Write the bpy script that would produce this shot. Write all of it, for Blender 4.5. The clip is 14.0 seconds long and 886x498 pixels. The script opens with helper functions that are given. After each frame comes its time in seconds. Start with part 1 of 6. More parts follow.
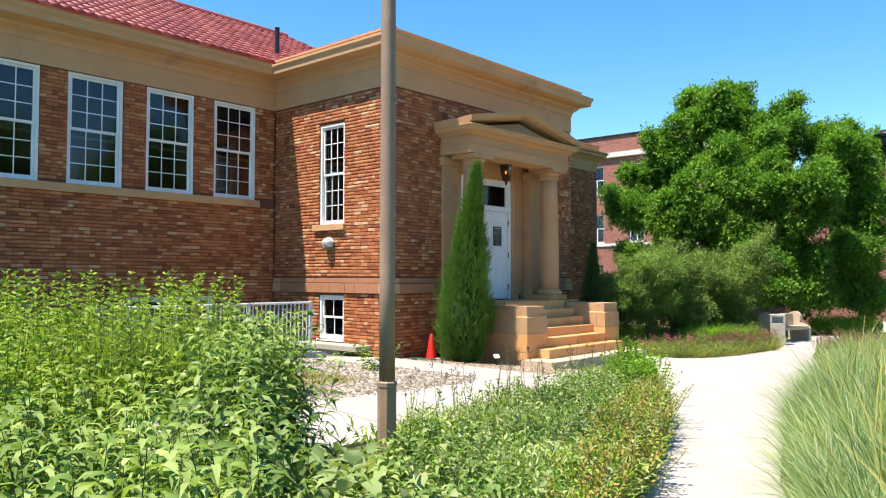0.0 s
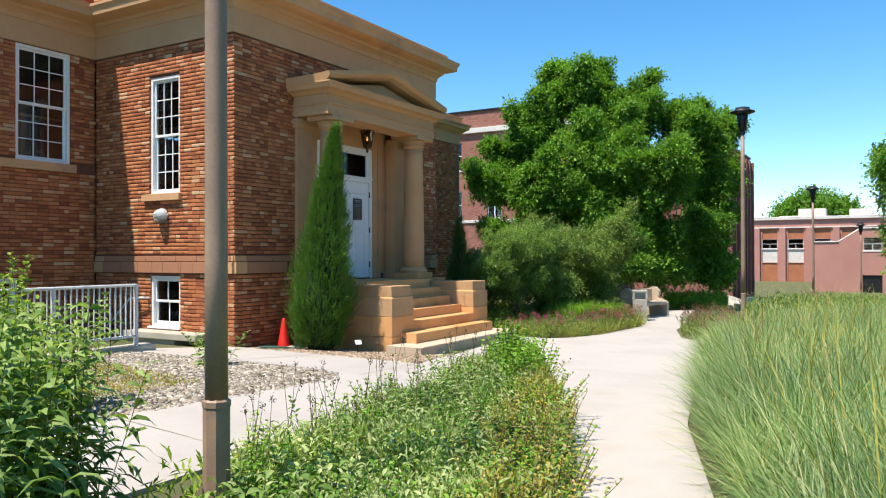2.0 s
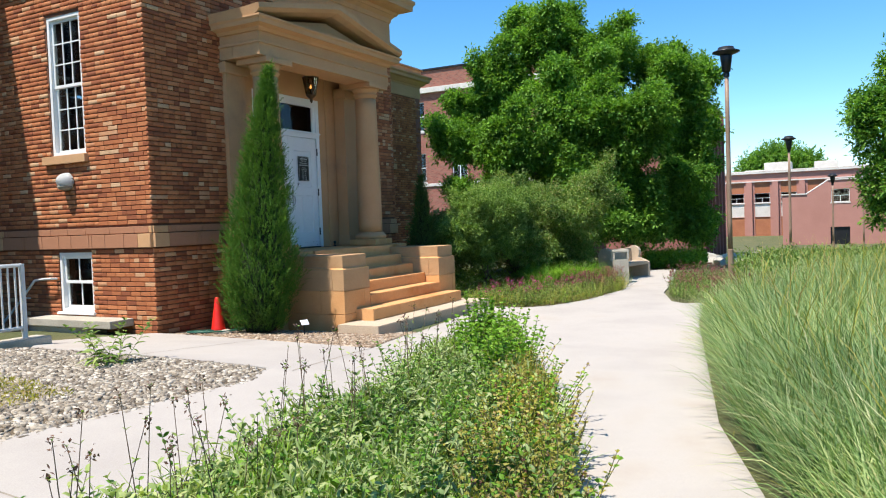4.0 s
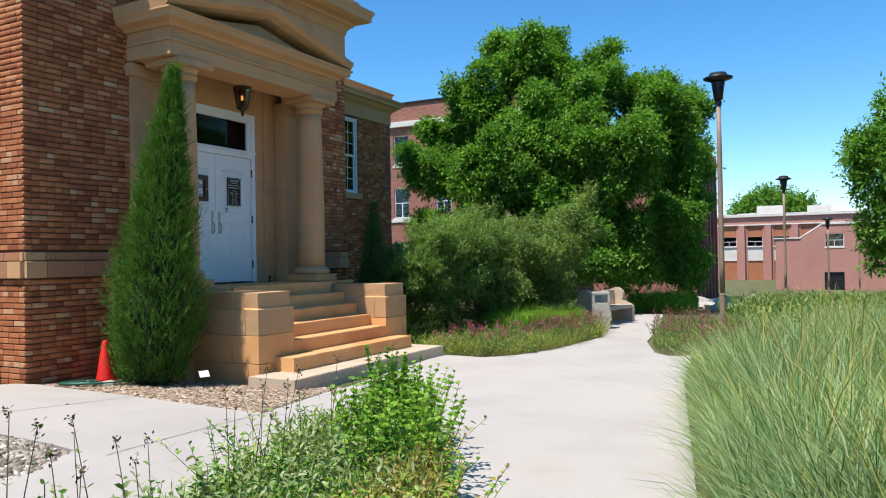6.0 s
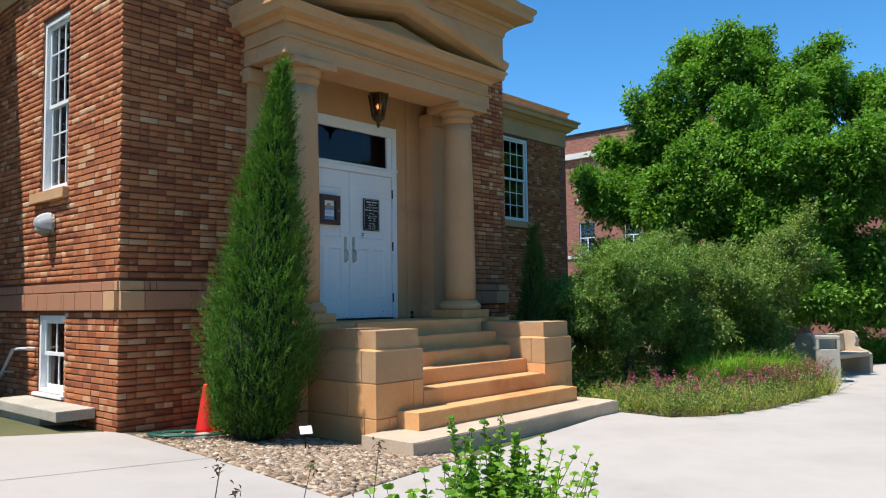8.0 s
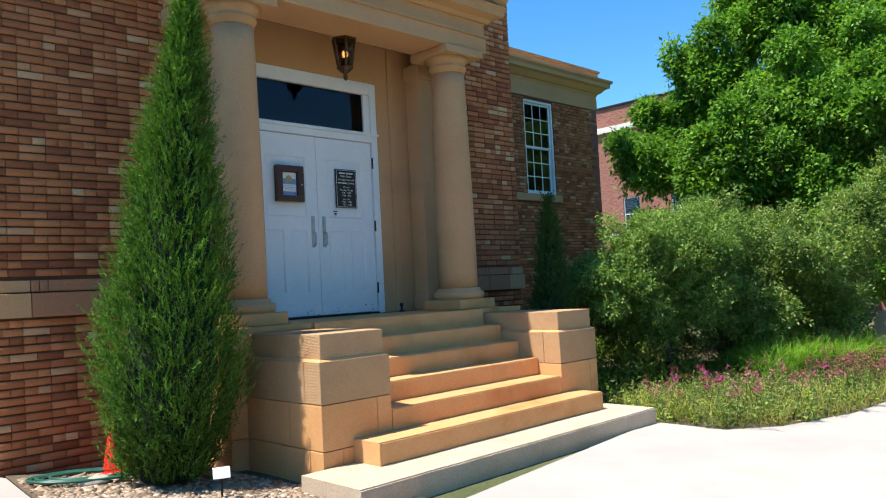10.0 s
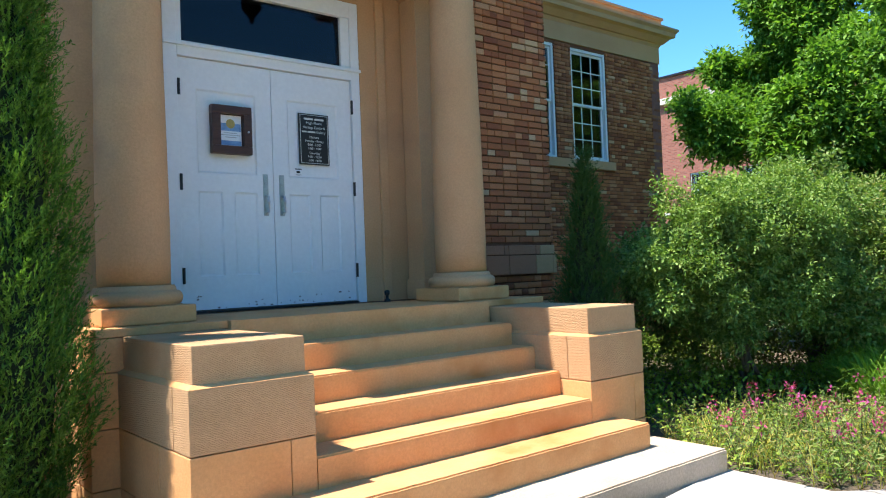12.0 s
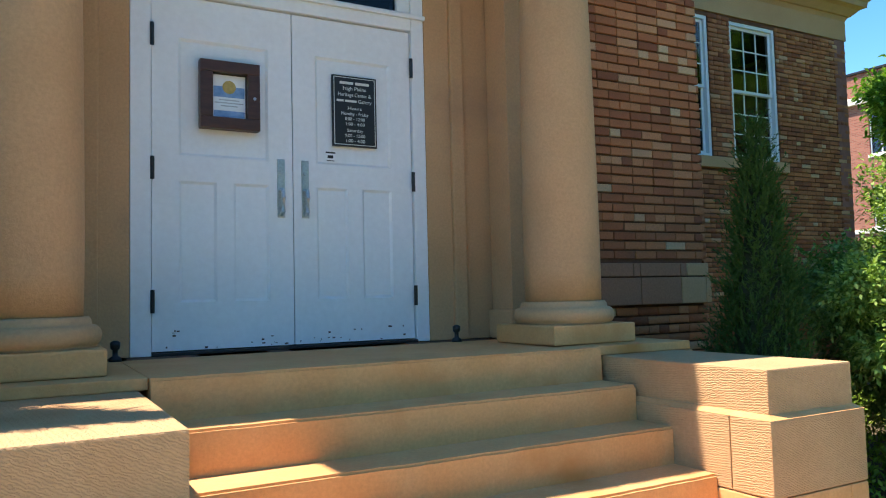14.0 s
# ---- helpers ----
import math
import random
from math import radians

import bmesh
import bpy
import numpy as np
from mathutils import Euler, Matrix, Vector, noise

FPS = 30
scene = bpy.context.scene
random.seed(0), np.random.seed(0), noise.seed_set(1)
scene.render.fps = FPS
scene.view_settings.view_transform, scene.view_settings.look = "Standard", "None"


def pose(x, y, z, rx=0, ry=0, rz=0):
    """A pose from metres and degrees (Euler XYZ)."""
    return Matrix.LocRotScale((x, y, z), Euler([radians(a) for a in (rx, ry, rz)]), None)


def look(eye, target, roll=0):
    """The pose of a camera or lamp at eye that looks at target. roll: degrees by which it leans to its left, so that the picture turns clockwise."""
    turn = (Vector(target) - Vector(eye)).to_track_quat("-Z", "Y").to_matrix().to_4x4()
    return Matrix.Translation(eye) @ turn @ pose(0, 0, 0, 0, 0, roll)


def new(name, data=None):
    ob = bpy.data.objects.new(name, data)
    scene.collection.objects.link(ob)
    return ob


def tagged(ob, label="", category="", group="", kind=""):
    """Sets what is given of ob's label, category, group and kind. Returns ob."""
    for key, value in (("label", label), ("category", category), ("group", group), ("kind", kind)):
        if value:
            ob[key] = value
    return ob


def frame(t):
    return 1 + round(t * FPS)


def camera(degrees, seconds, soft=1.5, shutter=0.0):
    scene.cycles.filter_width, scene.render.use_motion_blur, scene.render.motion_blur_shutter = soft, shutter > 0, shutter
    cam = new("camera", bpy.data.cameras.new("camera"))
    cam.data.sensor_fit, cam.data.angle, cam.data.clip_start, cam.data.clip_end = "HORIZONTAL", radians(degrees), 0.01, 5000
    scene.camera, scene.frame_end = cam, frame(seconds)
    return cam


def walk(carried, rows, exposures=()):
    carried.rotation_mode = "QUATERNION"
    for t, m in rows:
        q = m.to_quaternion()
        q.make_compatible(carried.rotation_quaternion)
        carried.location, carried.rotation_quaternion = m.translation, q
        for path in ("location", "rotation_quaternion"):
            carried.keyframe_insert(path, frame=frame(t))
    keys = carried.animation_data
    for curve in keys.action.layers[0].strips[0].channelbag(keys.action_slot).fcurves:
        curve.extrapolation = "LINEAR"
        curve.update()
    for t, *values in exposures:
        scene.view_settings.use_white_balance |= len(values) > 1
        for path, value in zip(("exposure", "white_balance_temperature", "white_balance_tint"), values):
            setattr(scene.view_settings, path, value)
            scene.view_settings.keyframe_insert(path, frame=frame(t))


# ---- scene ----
cam = camera(60.2, 14.0, soft=1.1)
PATH = [
    (0, (-14.146, -11.117, 1.784), (-12.646, -9.796, 1.859), 0.1),
    (0.5, (-13.878, -10.805, 1.732), (-12.32, -9.553, 1.8), 0.6),
    (1, (-13.603, -10.513, 1.787), (-12.005, -9.311, 1.82), -0.0),
    (1.5, (-13.309, -10.241, 1.774), (-11.617, -9.174, 1.798), -1.4),
    (2, (-12.966, -10.085, 1.77), (-11.244, -9.068, 1.786), -0.2),
    (2.5, (-12.587, -9.841, 1.763), (-10.898, -8.77, 1.768), -0.9),
    (3, (-12.117, -9.643, 1.702), (-10.392, -8.632, 1.679), -2.2),
    (3.5, (-11.703, -9.432, 1.69), (-9.964, -8.446, 1.614), 1.1),
    (4, (-11.236, -9.227, 1.695), (-9.474, -8.282, 1.62), -2.1),
    (6.5, (-8.683, -8.868, 1.582), (-6.928, -7.912, 1.643), -0.3),
    (7, (-8.161, -8.71, 1.559), (-6.522, -7.565, 1.606), -0.4),
    (7.5, (-7.618, -8.508, 1.579), (-6.03, -7.294, 1.653), -2.0),
    (8, (-7.115, -8.179, 1.513), (-5.628, -6.847, 1.648), -0.8),
    (10.5, (-4.622, -7.119, 1.529), (-3.24, -5.677, 1.626), -2.7),
    (11, (-4.113, -6.862, 1.532), (-2.79, -5.366, 1.645), -0.4),
    (11.5, (-3.641, -6.497, 1.516), (-2.328, -4.99, 1.588), -3.0),
    (12, (-3.112, -6.085, 1.548), (-1.833, -4.548, 1.6), -2.2),
    (12.5, (-2.765, -5.801, 1.524), (-1.542, -4.219, 1.547), -3.8),
    (13, (-2.243, -5.4, 1.521), (-1.188, -3.701, 1.517), -0.5),
    (13.5, (-1.846, -5.069, 1.509), (-0.798, -3.366, 1.482), -0.2),
    (14, (-1.421, -4.579, 1.568), (-0.457, -2.831, 1.688), -1.4),
]
walk(cam, [(t, look(e, a, r)) for t, e, a, r in PATH], exposures=[(0, 0.98, 6900, 14), (1.0, 0.74, 6800, 12), (4, 0.66, 6550, 12), (6, 0.50, 6350, 12), (8.5, 0.52, 6350, 12), (10.5, 1.0, 6500, 12), (12.5, 1.27, 6550, 14), (14, 1.3, 7250, 15)])

# ---- light ----
SUN = Vector((0.415, -0.155, -1.0)).normalized()          # the way the sunlight travels
world = bpy.data.worlds.new("world")
scene.world = world
world.use_nodes = True
wn = world.node_tree
sky = wn.nodes.new("ShaderNodeTexSky")
sky.sky_type = "NISHITA"
sky.sun_disc = False
sky.sun_elevation = math.asin(-SUN.z)
sky.sun_rotation = math.atan2(-SUN.x, -SUN.y)
sky.altitude = 1000
sky.air_density, sky.dust_density, sky.ozone_density = 0.88, 0.0, 2.2
clear = wn.nodes.new("ShaderNodeHueSaturation")
clear.inputs["Saturation"].default_value = 1.3
clear.inputs["Hue"].default_value = 0.493
wn.links.new(sky.outputs[0], clear.inputs["Color"])
wn.links.new(clear.outputs[0], wn.nodes["Background"].inputs[0])
wn.nodes["Background"].inputs[1].default_value = 0.15
sun = new("sun", bpy.data.lights.new("sun", "SUN"))
sun.data.energy, sun.data.angle, sun.data.color = 5.0, radians(0.53), (1.0, 0.94, 0.85)
sun.matrix_world = look((0, 0, 40), Vector((0, 0, 40)) + SUN)


# ---- materials ----
def node(nt, kind, **values):
    n = nt.nodes.new(kind)
    for key, value in values.items():
        n.inputs[key.replace("_", " ")].default_value = value
    return n


def ramp(nt, fac, stops):
    r = nt.nodes.new("ShaderNodeValToRGB")
    while len(r.color_ramp.elements) < len(stops):
        r.color_ramp.elements.new(0.5)
    for e, (p, c) in zip(r.color_ramp.elements, stops):
        e.position, e.color = p, (*c, 1)
    nt.links.new(fac, r.inputs[0])
    return r.outputs[0]


def mixed(nt, a, b, fac, mode="MIX"):
    m = nt.nodes.new("ShaderNodeMix")
    m.data_type, m.blend_type = "RGBA", mode
    for socket, value in ((m.inputs[6], a), (m.inputs[7], b), (m.inputs[0], fac)):
        if isinstance(value, bpy.types.NodeSocket):
            nt.links.new(value, socket)
        else:
            socket.default_value = (*value, 1) if isinstance(value, tuple) else value
    return m.outputs[2]


def surface(name, stops, rough=0.8, grain=40.0, blotch=1.5, bump=0.2, metal=0.0, spread="noise", stain=None, spec=0.4, stretch=(1, 1, 1), depth=0.01, mottle=0.5):
    """A grained surface: colour over blotches, islands or objects, with fine grain and relief on top."""
    m = bpy.data.materials.new(name)
    m.use_nodes = True
    nt = m.node_tree
    b = nt.nodes["Principled BSDF"]
    tc = nt.nodes.new("ShaderNodeTexCoord").outputs["Object"]
    geo = nt.nodes.new("ShaderNodeNewGeometry")
    mp = nt.nodes.new("ShaderNodeMapping")
    mp.inputs["Scale"].default_value = stretch
    nt.links.new(geo.outputs["Position"], mp.inputs[0])
    big = node(nt, "ShaderNodeTexNoise", Scale=blotch, Detail=5.0, Roughness=0.6)
    fine = node(nt, "ShaderNodeTexNoise", Scale=grain, Detail=6.0, Roughness=0.65)
    for n in (big, fine):
        nt.links.new(mp.outputs[0], n.inputs["Vector"])
    if spread == "island":
        fac = geo.outputs["Random Per Island"]
    elif spread == "object":
        fac = nt.nodes.new("ShaderNodeObjectInfo").outputs["Random"]
    else:
        fac = big.outputs[0]
    col = ramp(nt, fac, stops)
    col = mixed(nt, col, ramp(nt, fine.outputs[0], [(0.3, (0.62, 0.62, 0.62)), (0.7, (1.25, 1.25, 1.25))]), mottle, "MULTIPLY")
    if stain:
        col = mixed(nt, col, stain[0], ramp(nt, big.outputs[0], [(stain[1], (0, 0, 0)), (stain[2], (1, 1, 1))]))
    nt.links.new(col, b.inputs["Base Color"])
    b.inputs["Roughness"].default_value, b.inputs["Metallic"].default_value = rough, metal
    b.inputs["Specular IOR Level"].default_value = spec
    bp = node(nt, "ShaderNodeBump", Strength=bump, Distance=depth)
    nt.links.new(fine.outputs[0], bp.inputs["Height"])
    nt.links.new(bp.outputs[0], b.inputs["Normal"])
    return m


def leafy(name, stops, through_light=0.35, rough=0.55):
    """Leaves, each its own shade, that let some light through."""
    m = bpy.data.materials.new(name)
    m.use_nodes = True
    nt = m.node_tree
    b = nt.nodes["Principled BSDF"]
    geo = nt.nodes.new("ShaderNodeNewGeometry")
    col = ramp(nt, geo.outputs["Random Per Island"], stops)
    big = node(nt, "ShaderNodeTexNoise", Scale=0.9, Detail=3.0)
    nt.links.new(geo.outputs["Position"], big.inputs["Vector"])
    col = mixed(nt, col, ramp(nt, big.outputs[0], [(0.35, (0.7, 0.75, 0.7)), (0.65, (1.25, 1.2, 1.0))]), 0.8, "MULTIPLY")
    nt.links.new(col, b.inputs["Base Color"])
    b.inputs["Roughness"].default_value = rough
    b.inputs["Specular IOR Level"].default_value = 0.18
    tr = nt.nodes.new("ShaderNodeBsdfTranslucent")
    warm = mixed(nt, col, (1.12, 1.22, 0.5), 1.0, "MULTIPLY")
    nt.links.new(warm, tr.inputs[0])
    mx = nt.nodes.new("ShaderNodeMixShader")
    mx.inputs[0].default_value = through_light
    nt.links.new(b.outputs[0], mx.inputs[1])
    nt.links.new(tr.outputs[0], mx.inputs[2])
    nt.links.new(mx.outputs[0], nt.nodes["Material Output"].inputs[0])
    return m


BRICK_STOPS = [(0.0, (0.24, 0.07, 0.03)), (0.25, (0.36, 0.115, 0.045)), (0.65, (0.455, 0.158, 0.06)), (0.88, (0.50, 0.20, 0.085)), (0.94, (0.54, 0.28, 0.145)), (1.0, (0.58, 0.37, 0.21))]
BRICK = surface("brick_rows", BRICK_STOPS, 0.85, 70, 1.2, 0.5, spread="island", depth=0.006)
BRICK_ONE = surface("brick_single", BRICK_STOPS, 0.85, 70, 1.2, 0.5, spread="object", depth=0.006)
MORTAR = surface("mortar", [(0.3, (0.13, 0.052, 0.03)), (0.7, (0.19, 0.08, 0.045))], 0.95, 90, 2.0, 0.4)
STONE = surface("buff_stone", [(0.3, (0.50, 0.275, 0.13)), (0.7, (0.59, 0.35, 0.18))], 0.85, 60, 0.9, 0.25, stain=((0.33, 0.195, 0.115), 0.56, 0.78), mottle=0.3)
SANDSTONE = surface("sandstone", [(0.3, (0.60, 0.28, 0.095)), (0.7, (0.70, 0.40, 0.18))], 0.85, 60, 1.1, 0.35, stain=((0.52, 0.21, 0.055), 0.52, 0.70), depth=0.008, mottle=0.3)
TOOLED = surface("tooled_stone", [(0.3, (0.44, 0.26, 0.125)), (0.7, (0.55, 0.35, 0.185))], 0.85, 60, 1.1, 0.3, stain=((0.38, 0.20, 0.085), 0.5, 0.72), mottle=0.3)
tn = TOOLED.node_tree
tg = tn.nodes.new("ShaderNodeNewGeometry")
tm = tn.nodes.new("ShaderNodeMapping")
tm.inputs["Rotation"].default_value = (radians(20), radians(62), radians(14))
tw = node(tn, "ShaderNodeTexWave", Scale=30.0, Distortion=7.0, Detail=3.0, Detail_Scale=2.2)
tb = node(tn, "ShaderNodeBump", Strength=0.42, Distance=0.008)
tn.links.new(tg.outputs["Position"], tm.inputs[0])
tn.links.new(tm.outputs[0], tw.inputs["Vector"])
tn.links.new(tw.outputs["Fac"], tb.inputs["Height"])
tn.links.new(tb.outputs[0], tn.nodes["Principled BSDF"].inputs["Normal"])
BAND = surface("band_stone", [(0.0, (0.32, 0.135, 0.075)), (0.7, (0.40, 0.185, 0.10)), (1.0, (0.46, 0.27, 0.16))], 0.85, 70, 1.4, 0.35, spread="island")
CONCRETE = surface("concrete", [(0.3, (0.37, 0.335, 0.30)), (0.7, (0.45, 0.415, 0.37))], 0.9, 120, 0.8, 0.15, stain=((0.35, 0.295, 0.24), 0.56, 0.82), mottle=0.3)
KERB = surface("old_concrete", [(0.3, (0.36, 0.33, 0.27)), (0.7, (0.5, 0.46, 0.38))], 0.9, 50, 1.5, 0.4)
JOINT = surface("joint_filler", [(0.3, (0.2, 0.17, 0.13)), (0.7, (0.3, 0.26, 0.2))], 0.9, 60, 3, 0.3)
TILE_STOPS = [(0.0, (0.22, 0.035, 0.035)), (0.5, (0.32, 0.055, 0.05)), (1.0, (0.42, 0.11, 0.085))]
TILE = surface("roof_tiles", TILE_STOPS, 0.6, 40, 1.5, 0.3, spread="island")
TILE_ONE = surface("roof_tile_single", TILE_STOPS, 0.6, 40, 1.5, 0.3, spread="object")
WHITE = surface("white_paint", [(0.3, (0.72, 0.73, 0.72)), (0.7, (0.8, 0.8, 0.78))], 0.5, 30, 2.0, 0.1, stain=((0.55, 0.52, 0.46), 0.68, 0.9), mottle=0.12)
DOORWHITE = surface("white_door_paint", [(0.3, (0.74, 0.76, 0.78)), (0.7, (0.8, 0.81, 0.81))], 0.42, 25, 1.6, 0.08, mottle=0.12)
SOIL = surface("soil", [(0.3, (0.09, 0.07, 0.045)), (0.7, (0.16, 0.12, 0.075))], 0.95, 30, 1.5, 0.8, depth=0.03)
LAWN = surface("dry_lawn_soil", [(0.3, (0.07, 0.09, 0.03)), (0.7, (0.15, 0.14, 0.06))], 0.95, 25, 0.6, 0.8, depth=0.03)
GRAVEL = surface("gravel", [(0.0, (0.15, 0.12, 0.09)), (0.5, (0.32, 0.275, 0.215)), (0.85, (0.46, 0.41, 0.335)), (1.0, (0.6, 0.55, 0.47))], 0.9, 60, 2, 0.3, spread="island")
CHIPS = surface("wood_chips", [(0.0, (0.2, 0.13, 0.08)), (0.5, (0.36, 0.26, 0.17)), (1.0, (0.56, 0.46, 0.35))], 0.9, 60, 2, 0.3, spread="island")
POLE = surface("brown_pole_paint", [(0.3, (0.25, 0.165, 0.11)), (0.7, (0.33, 0.225, 0.155))], 0.55, 50, 3, 0.12, stain=((0.38, 0.24, 0.14), 0.62, 0.75), mottle=0.3)
DARKMETAL = surface("dark_metal", [(0.3, (0.02, 0.02, 0.022)), (0.7, (0.04, 0.04, 0.042))], 0.4, 60, 3, 0.1, metal=0.5)
BRONZE = surface("bronze", [(0.3, (0.075, 0.045, 0.025)), (0.7, (0.12, 0.07, 0.04))], 0.4, 60, 6, 0.2, metal=0.7)
STEEL = surface("brushed_steel", [(0.3, (0.42, 0.42, 0.42)), (0.7, (0.55, 0.55, 0.55))], 0.35, 80, 6, 0.1, metal=0.9)
GALV = surface("grey_rail_paint", [(0.3, (0.5, 0.51, 0.5)), (0.7, (0.62, 0.62, 0.6))], 0.5, 50, 4, 0.1, mottle=0.12)
RED = surface("red_plastic", [(0.3, (0.62, 0.02, 0.012)), (0.7, (0.75, 0.03, 0.018))], 0.4, 30, 4, 0.05, mottle=0.12)
HOSE = surface("green_hose", [(0.3, (0.02, 0.09, 0.065)), (0.7, (0.03, 0.13, 0.09))], 0.4, 30, 4, 0.05)
WOODFRAME = surface("dark_wood", [(0.3, (0.05, 0.02, 0.013)), (0.7, (0.09, 0.035, 0.022))], 0.4, 30, 4, 0.15, stretch=(1, 1, 8))
BLACK = surface("black_plaque", [(0.3, (0.012, 0.01, 0.01)), (0.7, (0.02, 0.016, 0.014))], 0.35, 40, 4, 0.05, mottle=0.12)
LETTER = surface("pale_lettering", [(0.3, (0.62, 0.6, 0.56)), (0.7, (0.7, 0.68, 0.62))], 0.5, 40, 4, 0.02, mottle=0.12)
PAPER = surface("paper", [(0.3, (0.72, 0.74, 0.76)), (0.7, (0.8, 0.82, 0.83))], 0.7, 40, 4, 0.02, mottle=0.12)
PAPERBLUE = surface("blue_print", [(0.3, (0.12, 0.26, 0.5)), (0.7, (0.25, 0.42, 0.66))], 0.7, 40, 12, 0.02)
GOLD = surface("gold_print", [(0.3, (0.4, 0.28, 0.08)), (0.7, (0.5, 0.36, 0.12))], 0.6, 40, 12, 0.02)
BARK = surface("bark", [(0.3, (0.09, 0.065, 0.045)), (0.7, (0.17, 0.13, 0.095))], 0.95, 25, 3, 0.9, depth=0.02, stretch=(1, 1, 0.3))
STEM = surface("green_stem", [(0.3, (0.10, 0.11, 0.04)), (0.7, (0.17, 0.15, 0.06))], 0.7, 30, 4, 0.1)
DRYSTEM = surface("dry_stem", [(0.3, (0.12, 0.075, 0.045)), (0.7, (0.2, 0.14, 0.09))], 0.8, 30, 4, 0.1)
FARBRICK = surface("far_brick", [(0.3, (0.26, 0.085, 0.06)), (0.7, (0.34, 0.12, 0.085))], 0.9, 18, 1.0, 0.2)
fn = FARBRICK.node_tree
fg = fn.nodes.new("ShaderNodeNewGeometry")
fs, fc = fn.nodes.new("ShaderNodeSeparateXYZ"), fn.nodes.new("ShaderNodeCombineXYZ")
fb = node(fn, "ShaderNodeTexBrick", Color1=(0.22, 0.07, 0.05, 1), Color2=(0.36, 0.13, 0.09, 1), Mortar=(0.27, 0.16, 0.12, 1), Scale=1.0, Mortar_Size=0.012, Brick_Width=0.23, Row_Height=0.08)
fn.links.new(fg.outputs["Position"], fs.inputs[0])
fn.links.new(fs.outputs[1], fc.inputs[0])
fn.links.new(fs.outputs[2], fc.inputs[1])
fn.links.new(fc.outputs[0], fb.inputs["Vector"])
fn.links.new(fb.outputs["Color"], fn.nodes["Principled BSDF"].inputs["Base Color"])
FARWALL = surface("far_brick_wall", [(0.3, (0.25, 0.10, 0.08)), (0.7, (0.33, 0.14, 0.11))], 0.9, 10, 1.0, 0.2)
PINK = surface("pink_brick_wall", [(0.3, (0.40, 0.19, 0.15)), (0.7, (0.46, 0.225, 0.18))], 0.9, 8, 0.4, 0.1, mottle=0.12)
FARTRIM = surface("pale_trim", [(0.3, (0.6, 0.56, 0.5)), (0.7, (0.7, 0.66, 0.6))], 0.8, 15, 1.0, 0.1)
BENCHSTONE = surface("cast_stone", [(0.3, (0.44, 0.34, 0.235)), (0.7, (0.56, 0.45, 0.33))], 0.9, 50, 2.0, 0.3)
ORANGE = surface("rust_panel", [(0.3, (0.36, 0.13, 0.06)), (0.7, (0.44, 0.17, 0.08))], 0.7, 12, 1.0, 0.1)
# near-black room surfaces: the dimness indoors is put into their colour
INSIDE = surface("inside_gloom", [(0.3, (0.03, 0.03, 0.028)), (0.7, (0.05, 0.048, 0.044))], 0.9, 10, 1.0, 0.1)

GLASS = bpy.data.materials.new("window_glass")
GLASS.use_nodes = True
gb = GLASS.node_tree.nodes["Principled BSDF"]
gb.inputs["Base Color"].default_value = (0.55, 0.6, 0.58, 1)
gb.inputs["Roughness"].default_value = 0.03
gb.inputs["IOR"].default_value = 1.45
gb.inputs["Transmission Weight"].default_value = 1.0
gn = node(GLASS.node_tree, "ShaderNodeTexNoise", Scale=2.2, Detail=1.0)
gbump = node(GLASS.node_tree, "ShaderNodeBump", Strength=0.06, Distance=0.05)
GLASS.node_tree.links.new(gn.outputs[0], gbump.inputs["Height"])
GLASS.node_tree.links.new(gbump.outputs[0], gb.inputs["Normal"])

# transom copy of the pane: its dark reflection is put into the glass colour
DARKGLASS = GLASS.copy()
DARKGLASS.name = "dark_reflection_glass"
DARKGLASS.node_tree.nodes["Principled BSDF"].inputs["Base Color"].default_value = (0.05, 0.07, 0.11, 1)
DARKGLASS.node_tree.nodes["Principled BSDF"].inputs["IOR"].default_value = 1.33

AMBERGLASS = GLASS.copy()
AMBERGLASS.name = "amber_glass"
AMBERGLASS.node_tree.nodes["Principled BSDF"].inputs["Base Color"].default_value = (0.30, 0.15, 0.06, 1)
AMBERGLASS.node_tree.nodes["Principled BSDF"].inputs["Roughness"].default_value = 0.15

BULB = bpy.data.materials.new("lit_bulb")
BULB.use_nodes = True
BULB.node_tree.nodes["Principled BSDF"].inputs["Emission Color"].default_value = (1, 0.62, 0.22, 1)
BULB.node_tree.nodes["Principled BSDF"].inputs["Emission Strength"].default_value = 2.5

L_MILK = leafy("milkweed_leaf", [(0, (0.10, 0.18, 0.04)), (0.5, (0.2, 0.31, 0.08)), (1, (0.38, 0.47, 0.18))])
L_SAGE = leafy("silver_leaf", [(0, (0.20, 0.29, 0.115)), (0.5, (0.31, 0.40, 0.165)), (1, (0.46, 0.50, 0.26))], 0.3)
L_YELLOW = leafy("yellowing_leaf", [(0, (0.24, 0.25, 0.05)), (0.5, (0.38, 0.35, 0.07)), (0.85, (0.44, 0.36, 0.13)), (1, (0.44, 0.3, 0.17))])
L_CATMINT = leafy("catmint_leaf", [(0, (0.05, 0.13, 0.018)), (0.5, (0.10, 0.24, 0.03)), (1, (0.22, 0.40, 0.06))])
L_BRIGHT = leafy("bright_leaf", [(0, (0.11, 0.25, 0.025)), (0.5, (0.18, 0.35, 0.04)), (1, (0.29, 0.45, 0.07))])
L_TALL = leafy("meadow_leaf", [(0, (0.13, 0.23, 0.03)), (0.5, (0.22, 0.34, 0.05)), (1, (0.34, 0.43, 0.09))])
